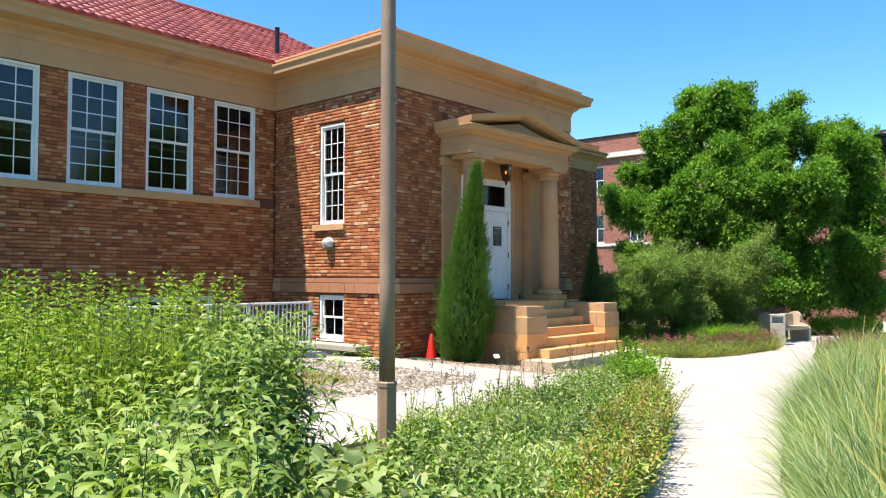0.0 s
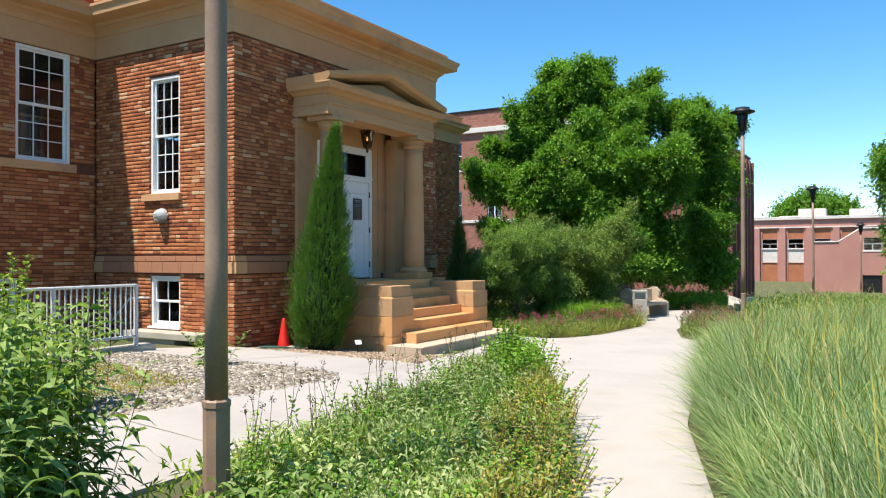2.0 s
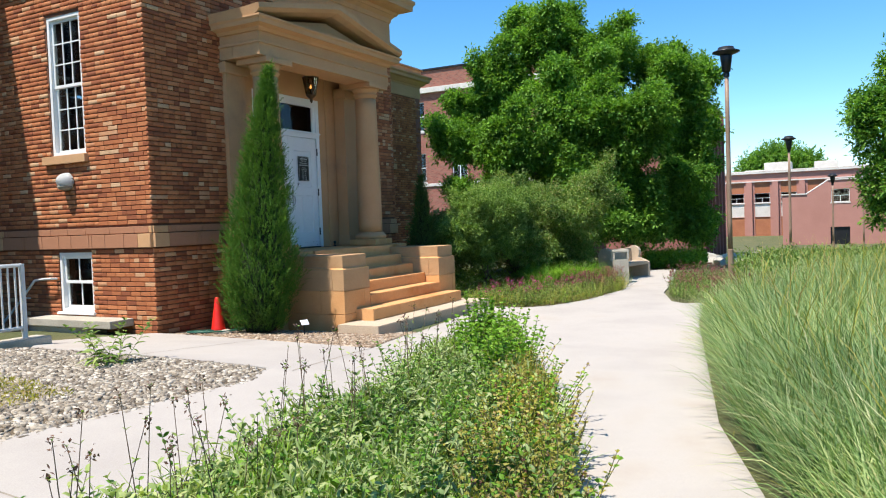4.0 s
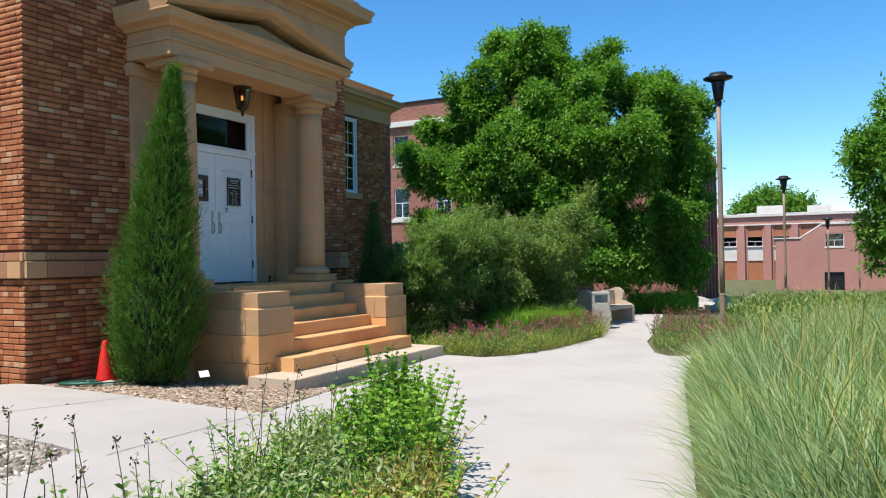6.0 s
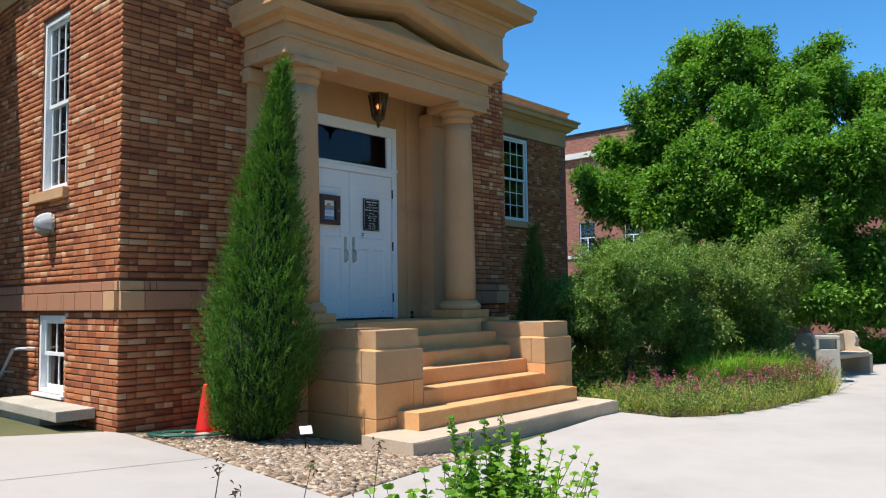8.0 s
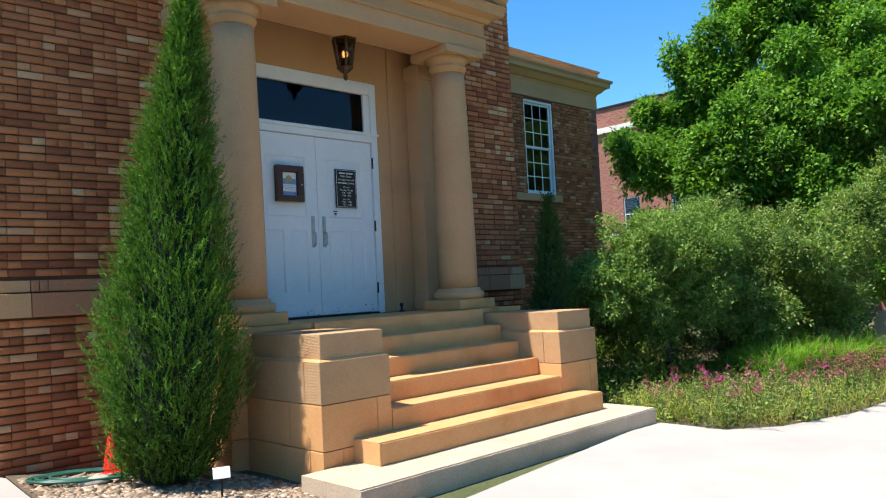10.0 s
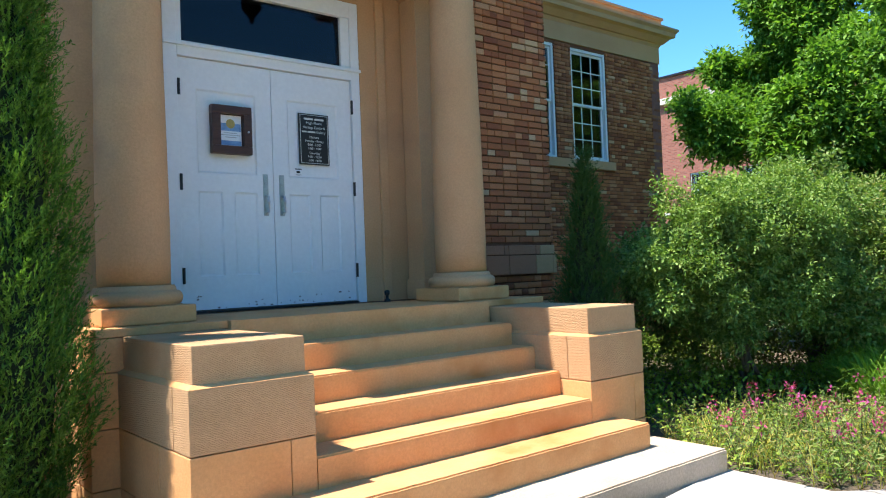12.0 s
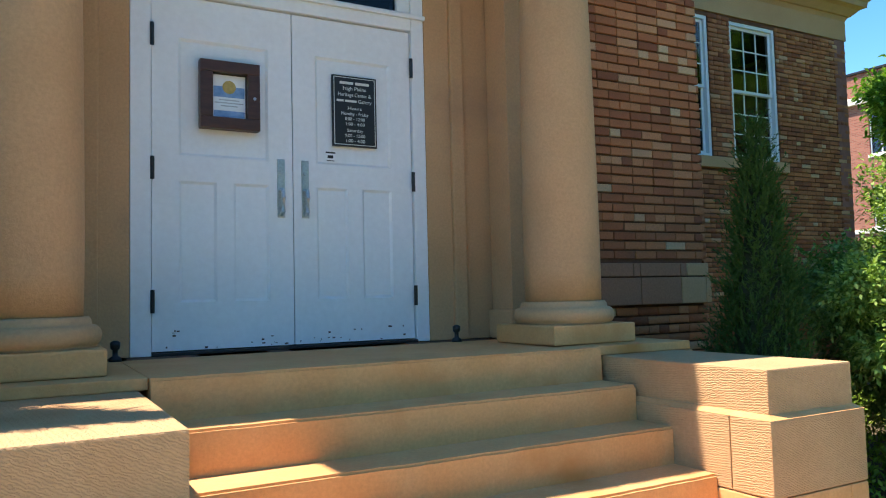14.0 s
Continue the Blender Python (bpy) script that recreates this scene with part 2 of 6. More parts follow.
L_GRASS = leafy("grass_blade", [(0, (0.10, 0.20, 0.07)), (0.45, (0.22, 0.34, 0.14)), (0.8, (0.38, 0.47, 0.24)), (1, (0.58, 0.56, 0.36))], 0.3)
L_TREE = leafy("tree_leaf", [(0, (0.07, 0.172, 0.028)), (0.5, (0.135, 0.29, 0.048)), (1, (0.25, 0.43, 0.085))], 0.4, 0.6)
L_SHRUBLIT = leafy("fresh_shrub_leaf", [(0, (0.09, 0.18, 0.04)), (0.5, (0.18, 0.30, 0.075)), (1, (0.33, 0.44, 0.15))], 0.35)
L_SHRUB = leafy("shrub_leaf", [(0, (0.085, 0.16, 0.04)), (0.5, (0.165, 0.265, 0.07)), (0.9, (0.29, 0.38, 0.13)), (1, (0.36, 0.28, 0.16))], 0.35)
L_CONIFER = leafy("conifer_spray", [(0, (0.045, 0.115, 0.018)), (0.5, (0.085, 0.195, 0.03)), (1, (0.16, 0.3, 0.05))], 0.25)
L_DARKCON = leafy("dark_conifer_spray", [(0, (0.035, 0.085, 0.02)), (1, (0.075, 0.15, 0.04))], 0.15)
L_FLOWER = leafy("magenta_petal", [(0, (0.32, 0.04, 0.12)), (0.6, (0.45, 0.07, 0.22)), (1, (0.40, 0.09, 0.30))], 0.3)
L_DULLFLOWER = leafy("faded_rose_petal", [(0, (0.20, 0.05, 0.07)), (1, (0.36, 0.13, 0.16))], 0.25)
L_WHITEFLOWER = leafy("white_petal", [(0, (0.7, 0.68, 0.62)), (1, (0.8, 0.8, 0.76))], 0.3)
L_SEED = leafy("brown_seed_head", [(0, (0.06, 0.035, 0.03)), (1, (0.16, 0.09, 0.07))], 0.1)


# ---- mesh helpers ----
def part(name, bm, material, parent=None, label="", smooth=False):
    me = bpy.data.meshes.new(name)
    bmesh.ops.recalc_face_normals(bm, faces=bm.faces)
    bm.to_mesh(me)
    bm.free()
    me.materials.append(material)
    if smooth:
        me.shade_smooth()
    ob = new(name, me)
    ob.parent = parent
    if label:
        ob["label"] = label
    return ob


def thing(name, m, label, category, group="", kind=""):
    ob = new(name)
    ob.matrix_world = m
    return tagged(ob, label, category, group, kind)


def box(bm, x0, y0, z0, x1, y1, z1, bevel=0.0):
    v = [bm.verts.new((x, y, z)) for x in (x0, x1) for y in (y0, y1) for z in (z0, z1)]
    f = [bm.faces.new([v[i] for i in q]) for q in ((0, 1, 3, 2), (4, 6, 7, 5), (0, 4, 5, 1), (2, 3, 7, 6), (0, 2, 6, 4), (1, 5, 7, 3))]
    if bevel:
        edges = {e for q in f for e in q.edges}
        bmesh.ops.bevel(bm, geom=list(edges), offset=bevel, segments=2, affect="EDGES", profile=0.6)
    return bm


def boxed(*a, bevel=0.0):
    return box(bmesh.new(), *a, bevel=bevel)


def lathe(profile, segs=24, at=(0, 0, 0), bm=None):
    """Turned round the upright axis; profile of (radius, height)."""
    bm = bm or bmesh.new()
    rings = []
    for r, z in profile:
        rings.append([bm.verts.new((at[0] + r * math.cos(2 * math.pi * k / segs), at[1] + r * math.sin(2 * math.pi * k / segs), at[2] + z)) for k in range(segs)])
    for a, b in zip(rings, rings[1:]):
        for k in range(segs):
            bm.faces.new((a[k], a[(k + 1) % segs], b[(k + 1) % segs], b[k]))
    bm.faces.new(rings[0][::-1])
    bm.faces.new(rings[-1])
    return bm


def tube(points, radii, segs=8, bm=None):
    bm = bm or bmesh.new()
    rings = []
    pts = [Vector(p) for p in points]
    for i, p in enumerate(pts):
        d = (pts[min(i + 1, len(pts) - 1)] - pts[max(i - 1, 0)]).normalized()
        side = d.orthogonal().normalized() if abs(d.z) > 0.99 else d.cross(Vector((0, 0, 1))).normalized()
        up = side.cross(d)
        r = radii[i] if isinstance(radii, (list, tuple)) else radii
        rings.append([bm.verts.new(p + r * (math.cos(2 * math.pi * k / segs) * side + math.sin(2 * math.pi * k / segs) * up)) for k in range(segs)])
    for a, b in zip(rings, rings[1:]):
        for k in range(segs):
            bm.faces.new((a[k], a[(k + 1) % segs], b[(k + 1) % segs], b[k]))
    bm.faces.new(rings[0][::-1])
    bm.faces.new(rings[-1])
    return bm


def sweep(path, profile, closed=True):
    """A moulding: profile of (outward, height) carried along a plan with mitred corners; outward is to the right of the way."""
    bm = bmesh.new()
    n = len(path)
    rings = []
    for i in range(n):
        p = Vector(path[i])
        a = (p - Vector(path[i - 1])).normalized() if closed or i else (Vector(path[1]) - p).normalized()
        b = (Vector(path[(i + 1) % n]) - p).normalized() if closed or i < n - 1 else a
        na, nb = Vector((a.y, -a.x)), Vector((b.y, -b.x))
        mit = (na + nb) / max(0.2, 1 + na.dot(nb))
        rings.append([bm.verts.new((p.x + mit.x * o, p.y + mit.y * o, z)) for o, z in profile])
    k = len(profile)
    for i in range(n if closed else n - 1):
        a, b = rings[i], rings[(i + 1) % n]
        for j in range(k):
            bm.faces.new((a[j], b[j], b[(j + 1) % k], a[(j + 1) % k]))
    if not closed:
        bm.faces.new(rings[0])
        bm.faces.new(rings[-1][::-1])
    return bm


def quick_mesh(name, verts, faces, material):
    """One mesh from arrays; faces is a list of index arrays, each of rows of one length."""
    me = bpy.data.meshes.new(name)
    loops = np.concatenate([f.ravel() for f in faces]).astype(np.int32)
    sizes = np.concatenate([np.full(len(f), f.shape[1]) for f in faces]).astype(np.int32)
    me.vertices.add(len(verts))
    me.vertices.foreach_set("co", np.asarray(verts, np.float32).ravel())
    me.loops.add(len(loops))
    me.loops.foreach_set("vertex_index", loops)
    me.polygons.add(len(sizes))
    me.polygons.foreach_set("loop_start", np.concatenate(([0], np.cumsum(sizes)[:-1])).astype(np.int32))
    me.update(calc_edges=True)
    me.materials.append(material)
    return me


def smoothstep(v):
    v = np.clip(v, 0, 1)
    return v * v * (3 - 2 * v)


def ground_z(x, y):
    x, y = np.asarray(x, float), np.asarray(y, float)
    s = smoothstep((y + 8) / 4)
    back = 1 - smoothstep((x + 12.5) / -20)
    return (0.02 * np.clip(-(x + 1.5), 0, 14) + 0.07 * np.clip(-(x + 1.5), 0, 4.5) * s) * back - 0.012 * np.clip(x - 1.5, 0, 12) - 0.04 * np.clip(x - 13.5, 0, 50)


def gz(x, y):
    return float(ground_z(x, y))


def inside(poly, p):
    hit = np.zeros(len(p), bool)
    for (x0, y0), (x1, y1) in zip(poly, poly[1:] + poly[:1]):
        c = (p[:, 1] < y0) != (p[:, 1] < y1)
        hit ^= c & (p[:, 0] < (x1 - x0) * (p[:, 1] - y0) / ((y1 - y0) or 1e-9) + x0)
    return hit


def scatter(rng, poly, n):
    a = np.array(poly)
    lo, hi = a.min(0), a.max(0)
    out = np.zeros((0, 2))
    while len(out) < n:
        p = rng.uniform(lo, hi, (2 * n, 2))
        out = np.vstack((out, p[inside(poly, p)]))
    return out[:n]


def unit(v):
    return v / np.maximum(np.linalg.norm(v, axis=1, keepdims=True), 1e-9)


def leaf_arrays(rng, P, D, L, W, droop=0.2, fine=False, roll=None):
    """Folded leaves from base points, ways, lengths and widths; fine ones have two cross sections, coarse ones are kites."""
    n = len(P)
    L, W = np.broadcast_to(L, n)[:, None], np.broadcast_to(W, n)[:, None]
    D = unit(D)
    ref = rng.normal(0, 0.35, (n, 3)) + (0, 0, 1) if roll is None else roll
    S = unit(np.cross(D, ref) + 1e-5)
    N = np.cross(S, D)
    down = np.array((0, 0, -1.0))
    if not fine:
        mid = P + D * L * 0.45 + down * (droop * L * 0.15)
        v = np.stack((P, mid + S * W / 2 + N * W * 0.15, P + D * L + down * (droop * L), mid - S * W / 2 + N * W * 0.15), 1).reshape(-1, 3)
        b = np.arange(n)[:, None] * 4
        return v, [b + np.array((0, 1, 2)), b + np.array((0, 2, 3))]
    c1 = P + D * L * 0.3 + down * (droop * L * 0.08)
    c2 = P + D * L * 0.65 + down * (droop * L * 0.4)
    tip = P + D * L * 0.97 + down * (droop * L)
    w1, w2 = W * 0.5, W * 0.42
    v = np.stack((P, c1 + S * w1 + N * w1 * 0.35, c1, c1 - S * w1 + N * w1 * 0.35, c2 + S * w2 + N * w2 * 0.35, c2, c2 - S * w2 + N * w2 * 0.35, tip), 1).reshape(-1, 3)
    b = np.arange(n)[:, None] * 8
    return v, [np.concatenate((b + np.array((0, 1, 2)), b + np.array((0, 2, 3)), b + np.array((4, 7, 5)), b + np.array((5, 7, 6)))),
               np.concatenate((b + np.array((1, 4, 5, 2)), b + np.array((2, 5, 6, 3))))]


def blade_arrays(rng, P, D, L, W, bend):
    """Arching grass blades in three lengths."""
    n = len(P)
    L, W = np.broadcast_to(L, n)[:, None], np.broadcast_to(W, n)[:, None]
    out = unit(np.stack((D[:, 0], D[:, 1], np.zeros(n)), 1) + 1e-6)
    S = unit(np.stack((-out[:, 1], out[:, 0], rng.normal(0, 0.3, n)), 1))
    bend = np.broadcast_to(bend, n)[:, None]
    D = unit(D)
    a = P + D * L * 0.4
    d2 = unit(D + out * bend * 0.6 + np.array((0, 0, -0.25)) * bend)
    c = a + d2 * L * 0.35
    d3 = unit(d2 + out * bend * 0.7 + np.array((0, 0, -0.8)) * bend)
    tip = c + d3 * L * 0.3
    v = np.stack((P - S * W / 2, P + S * W / 2, a - S * W / 2, a + S * W / 2, c - S * W * 0.35, c + S * W * 0.35, tip), 1).reshape(-1, 3)
    b = np.arange(n)[:, None] * 7
    return v, [np.concatenate((b + np.array((0, 1, 3, 2)), b + np.array((2, 3, 5, 4)))), b + np.array((4, 5, 6))]


def joined(sets):
    verts, faces, off = [], [], 0
    for v, fs in sets:
        verts.append(v)
        faces += [f + off for f in fs]
        off += len(v)
    return np.concatenate(verts), faces


def greens(name, arrays, material, parent=None, label="", category="", kind="stuff"):
    ob = new(name, quick_mesh(name, arrays[0], arrays[1], material))
    ob.parent = parent
    if parent is None:
        tagged(ob, label, category, kind=kind)
    elif label:
        ob["label"] = label
    return ob


# ---- ground and paving ----
def sheet(name, poly, lift, material, step=0.6, depth=0.0):
    """A sheet that follows the ground, within a plan outline."""
    from mathutils.geometry import tessellate_polygon
    bm = bmesh.new()
    v = [bm.verts.new((x, y, 0)) for x, y in poly]
    for a, b, c in tessellate_polygon([[Vector((x, y, 0)) for x, y in poly]]):
        bm.faces.new((v[a], v[b], v[c]))
    for axis in (0, 1):
        lo, hi = min(p[axis] for p in poly), max(p[axis] for p in poly)
        no = Vector((1, 0, 0)) if axis == 0 else Vector((0, 1, 0))
        for k in range(1, int((hi - lo) / step) + 1):
            bmesh.ops.bisect_plane(bm, geom=bm.verts[:] + bm.edges[:] + bm.faces[:], plane_co=no * (lo + k * step), plane_no=no)
    for w in bm.verts:
        w.co.z = gz(w.co.x, w.co.y) + lift
    if depth:
        rim = [e for e in bm.edges if e.is_boundary]
        made = bmesh.ops.extrude_edge_only(bm, edges=rim)
        for w in made["geom"]:
            if isinstance(w, bmesh.types.BMVert):
                w.co.z -= depth
    return part(name, bm, material)


# one sheet of ground to the horizon, fine near the walk
def ground_sheet():
    near = np.arange(-18, 16.01, 0.5)
    far = np.array((20, 30, 50, 90, 200, 600, 2500))
    xs = np.concatenate((-18 - far[::-1], near, 16 + far))
    ys = np.concatenate((-16 - far[::-1], np.arange(-16, 14.01, 0.5), 14 + far))
    X, Y = np.meshgrid(xs, ys, indexing="ij")
    Z = ground_z(X, Y) - 0.01
    n, m = X.shape
    v = np.stack((X, Y, Z), -1).reshape(-1, 3)
    i = (np.arange(n - 1)[:, None] * m + np.arange(m - 1)).ravel()[:, None]
    ob = new("ground", quick_mesh("ground", v, [np.concatenate((i, i + m, i + m + 1, i + 1), 1)], LAWN))
    return tagged(ob, "bare soil and thin lawn around the beds", "ground", kind="structure")


ground_sheet()
WALK = [(-19, -12.9), (-15.5, -10.8), (-12, -9.2), (-8.84, -8.3), (-6.7, -7.5), (-5.9, -7.1), (-4.3, -6.35), (-3.2, -5.5), (-3.5, -5.1), (-5.0, -5.5),
        (-7, -5.9), (-10, -6.1), (-11.3, -6.15), (-11.4, -4.7), (-9.2, -4.6), (-6.4, -4.73), (-5.9, -4.5), (-5.75, -2.6), (-5.8, -0.9), (-5.2, -0.2), (-3.45, -0.15),
        (-3.37, -0.42), (-3.52, -2.11), (-3.8, -4.25), (-1.85, -3.52), (-1.45, -3.45), (2.0, -3.05), (1.95, -3.84), (2.4, -4.2), (3.5, -4.5), (6.0, -4.62), (7.6, -4.2),
        (13.0, -2.9), (13.4, -4.3), (8.6, -5.2), (5.4, -5.64), (3.57, -6.18), (3.2, -6.5), (3.4, -6.8), (0.6, -7.18), (-2.3, -7.75), (-5.3, -8.33), (-7.7, -9.05), (-10, -10.0), (-14, -11.9), (-19, -14.4)]
pavement = tagged(sheet("pavement", WALK, 0.025, CONCRETE, 0.6, 0.12), "pale sunlit concrete walk with thin joints", "pavement", kind="structure")


def joint(a, b, width=0.014):
    a, b = Vector(a), Vector(b)
    side = (b - a).orthogonal().normalized() * width / 2
    bm = bmesh.new()
    n = max(2, int((b - a).length / 0.3))
    rows = []
    for k in range(n + 1):
        p = a.lerp(b, k / n) + side * random.uniform(-0.25, 0.25)
        rows.append([bm.verts.new((q.x, q.y, gz(q.x, q.y) + 0.0265)) for q in (p - side, p + side)])
    for r, s in zip(rows, rows[1:]):
        bm.faces.new((r[0], r[1], s[1], s[0]))
    part("joint", bm, JOINT, pavement)


for a, b in (((-5.85, -4.75), (-3.8, -4.25)), ((-5.75, -2.6), (-3.55, -2.3)), ((-3.8, -4.25), (-3.3, -5.3)), ((-1.6, -3.5), (-1.2, -5.2)),
             ((-9.0, -4.65), (-8.9, -6.0)), ((6.0, -4.62), (6.6, -5.45))):
    joint(a, b)

GRAVEL_BED = [(-9.4, -4.66), (-6.4, -4.78), (-5.92, -4.5), (-5.78, -2.6), (-5.82, -0.95), (-6.0, -0.75), (-9.4, -0.75)]
tagged(sheet("gravel_ground", GRAVEL_BED, 0.012, SOIL), "grey gravel bed floor beside the walk", "ground", kind="structure")
MULCH = [(-3.33, -0.22), (-3.5, -2.11), (-3.78, -4.22), (-1.85, -3.5), (-1.5, -3.3), (-1.6, -2.3), (-1.8, -0.22)]
tagged(sheet("mulch_ground", MULCH, 0.012, SOIL), "dark mulched soil at the wall", "ground", kind="structure")
RBED = [(2.05, -0.3), (2.0, -2.85), (1.95, -3.84), (2.4, -4.2), (3.5, -4.5), (6.0, -4.62), (7.5, -4.2), (9.5, -3.6), (12, 2.9), (3.5, 2.9), (3.5, -0.3)]
tagged(sheet("flower_bed_soil", RBED, 0.008, SOIL), "dark soil of the flower bed", "ground", kind="structure")


def chips(name, poly, n, size, material, label, flat=0.35, lift=0.015):
    """Loose stones or bark pieces: small eight-cornered lumps."""
    rng = np.random.default_rng(5)
    p = scatter(rng, poly, n)
    c = np.stack((p[:, 0], p[:, 1], ground_z(p[:, 0], p[:, 1]) + lift), 1)
    base = np.array([(x, y, z) for x in (-1, 1) for y in (-1, 1) for z in (-1, 1)], float)
    s = rng.uniform(0.35, 1.0, (n, 1, 1)) * size
    v = base[None] * s * np.stack((rng.uniform(0.6, 1.3, n), rng.uniform(0.4, 0.9, n), rng.uniform(0.5, 1, n) * flat), 1)[:, None] * rng.uniform(0.7, 1.2, (n, 8, 1))
    a = rng.uniform(0, 6.3, n)
    v = np.stack((v[..., 0] * np.cos(a)[:, None] - v[..., 1] * np.sin(a)[:, None], v[..., 0] * np.sin(a)[:, None] + v[..., 1] * np.cos(a)[:, None], v[..., 2] + v[..., 0] * rng.normal(0, 0.2, (n, 1))), -1)
    v = (v + c[:, None]).reshape(-1, 3)
    q = np.array(((0, 1, 3, 2), (4, 6, 7, 5), (0, 4, 5, 1), (2, 3, 7, 6), (1, 5, 7, 3)))
    f = (np.arange(n)[:, None, None] * 8 + q[None]).reshape(-1, 4)
    tagged(new(name, quick_mesh(name, v, [f], material)), label, "gravel", kind="stuff")


chips("gravel", GRAVEL_BED, 15000, 0.028, GRAVEL, "loose grey river gravel with a few weeds", 0.6)
chips("wood_mulch", [(-3.3, -0.5), (-3.46, -2.11), (-3.74, -4.17), (-1.85, -3.45), (-1.3, -3.4), (-1.75, -2.3), (-1.95, -0.5)], 7000, 0.035, CHIPS, "bleached bark mulch and pebbles below the steps", 0.4)

# ---- the building: plan and heights ----
XL, XR, YF, YW = -3.37, 3.42, -0.20, 3.23               # projecting entrance block and the two wings
WL, WR, YB, YL = -12.2, 10.75, 11.0, 3.62               # the west wing stands a little further back
BRICK_TOP = 5.68


def wall_core(name, m, length, z0, z1, holes, thick=0.3, ends=(0.0, 0.0)):
    """A wall in its own plane: x along it, outside face at y = 0.012, with openings cut through."""
    bm = bmesh.new()
    cuts = sorted({ends[0], length - ends[1], *[h[0] for h in holes], *[h[1] for h in holes]})
    for a, b in zip(cuts, cuts[1:]):
        spans = sorted((h[2], h[3]) for h in holes if h[0] <= a + 1e-6 and h[1] >= b - 1e-6)
        z = z0
        for lo, hi in spans + [(z1, z1)]:
            if lo > z + 1e-4:
                box(bm, a, 0.02, z, b, thick, lo)
            z = hi
    ob = part(name, bm, MORTAR)
    ob.matrix_world = m
    return tagged(ob, "brown brick wall with raked joints", "wall", kind="structure")


COURSE, BRICK_L, BRICK_H = 0.0715, 0.212, 0.0575
brick_mesh = {}


def single_brick(length):
    key = round(length, 2)
    if key not in brick_mesh:
        bm = box(bmesh.new(), 0, 0, 0, key - 0.004, 0.05, BRICK_H)
        bmesh.ops.bevel(bm, geom=[e for e in bm.edges if max(v.co.y for v in e.verts) < 0.01], offset=0.004, segments=1, affect="EDGES")
        me = bpy.data.meshes.new("brick")
        bmesh.ops.recalc_face_normals(bm, faces=bm.faces)
        bm.to_mesh(me)
        bm.free()
        me.materials.append(BRICK_ONE)
        brick_mesh[key] = me
    return brick_mesh[key]


late_bricks = []


def brickwork(wall, length, z0, z1, holes, singles=None, seed=1):
    """Brick courses on a wall core; those in the singles stretch (a0, a1, z0, z1) become pieces of their own."""
    rng = np.random.default_rng(seed)
    rows, left = [], 0
    k = 0
    z = z0
    while z + BRICK_H <= z1 + 0.02:
        x = -(k % 2) * BRICK_L / 2
        header = k % 6 == 5
        while x < length - 0.01:
            w = BRICK_L / 2 if header or rng.random() < 0.12 else BRICK_L
            a, b = max(x, 0), min(x + w, length)
            x += w
            pieces = [(a, b)]
            for h in holes:
                if h[2] < z + BRICK_H - 0.01 and h[3] > z + 0.01:
                    cut = []
                    for p, q in pieces:
                        if q <= h[0] or p >= h[1]:
                            cut.append((p, q))
                        else:
                            cut += [(p, h[0])] * (h[0] - p > 0.03) + [(h[1], q)] * (q - h[1] > 0.03)
                    pieces = cut
            for p, q in pieces:
                if q - p < 0.035:
                    continue
                proud = rng.normal(0, 0.0022)
                if singles and left < 290 and singles[0] <= p and q <= singles[1] and singles[2] <= z <= singles[3]:
                    late_bricks.append((wall, p, proud, z, q - p))
                    left += 1
                else:
                    rows.append((p, q - 0.004, z, z + BRICK_H, proud))
        z += COURSE
        k += 1
    r = np.array(rows)
    n = len(r)
    c = 0.004
    x0, x1, a0, a1, y = r.T
    zero = np.full(n, 0.03)
    v = np.stack([np.stack(t, 1) for t in ((x0, zero, a0), (x1, zero, a0), (x1, zero, a1), (x0, zero, a1),
                  (x0, y + c, a0), (x1, y + c, a0), (x1, y + c, a1), (x0, y + c, a1),
                  (x0 + c, y, a0 + c), (x1 - c, y, a0 + c), (x1 - c, y, a1 - c), (x0 + c, y, a1 - c))], 1).reshape(-1, 3)
    q = np.array(((8, 9, 10, 11), (4, 5, 9, 8), (5, 6, 10, 9), (6, 7, 11, 10), (7, 4, 8, 11), (0, 1, 5, 4), (1, 2, 6, 5), (2, 3, 7, 6), (3, 0, 4, 7)))
    ob = new("bricks", quick_mesh("bricks", v, [(np.arange(n)[:, None, None] * 12 + q[None]).reshape(-1, 4)], BRICK))
    ob.parent = wall
    ob["kind"] = "stuff"


def flat_box(name, m, a, material, parent=None, label="", bevel=0.006):
    ob = part(name, boxed(*a, bevel=bevel), material, parent, label)
    if parent is None:
        ob.matrix_world = m
    return ob


def front(x, y=0.0):
    return pose(x, y, 0)


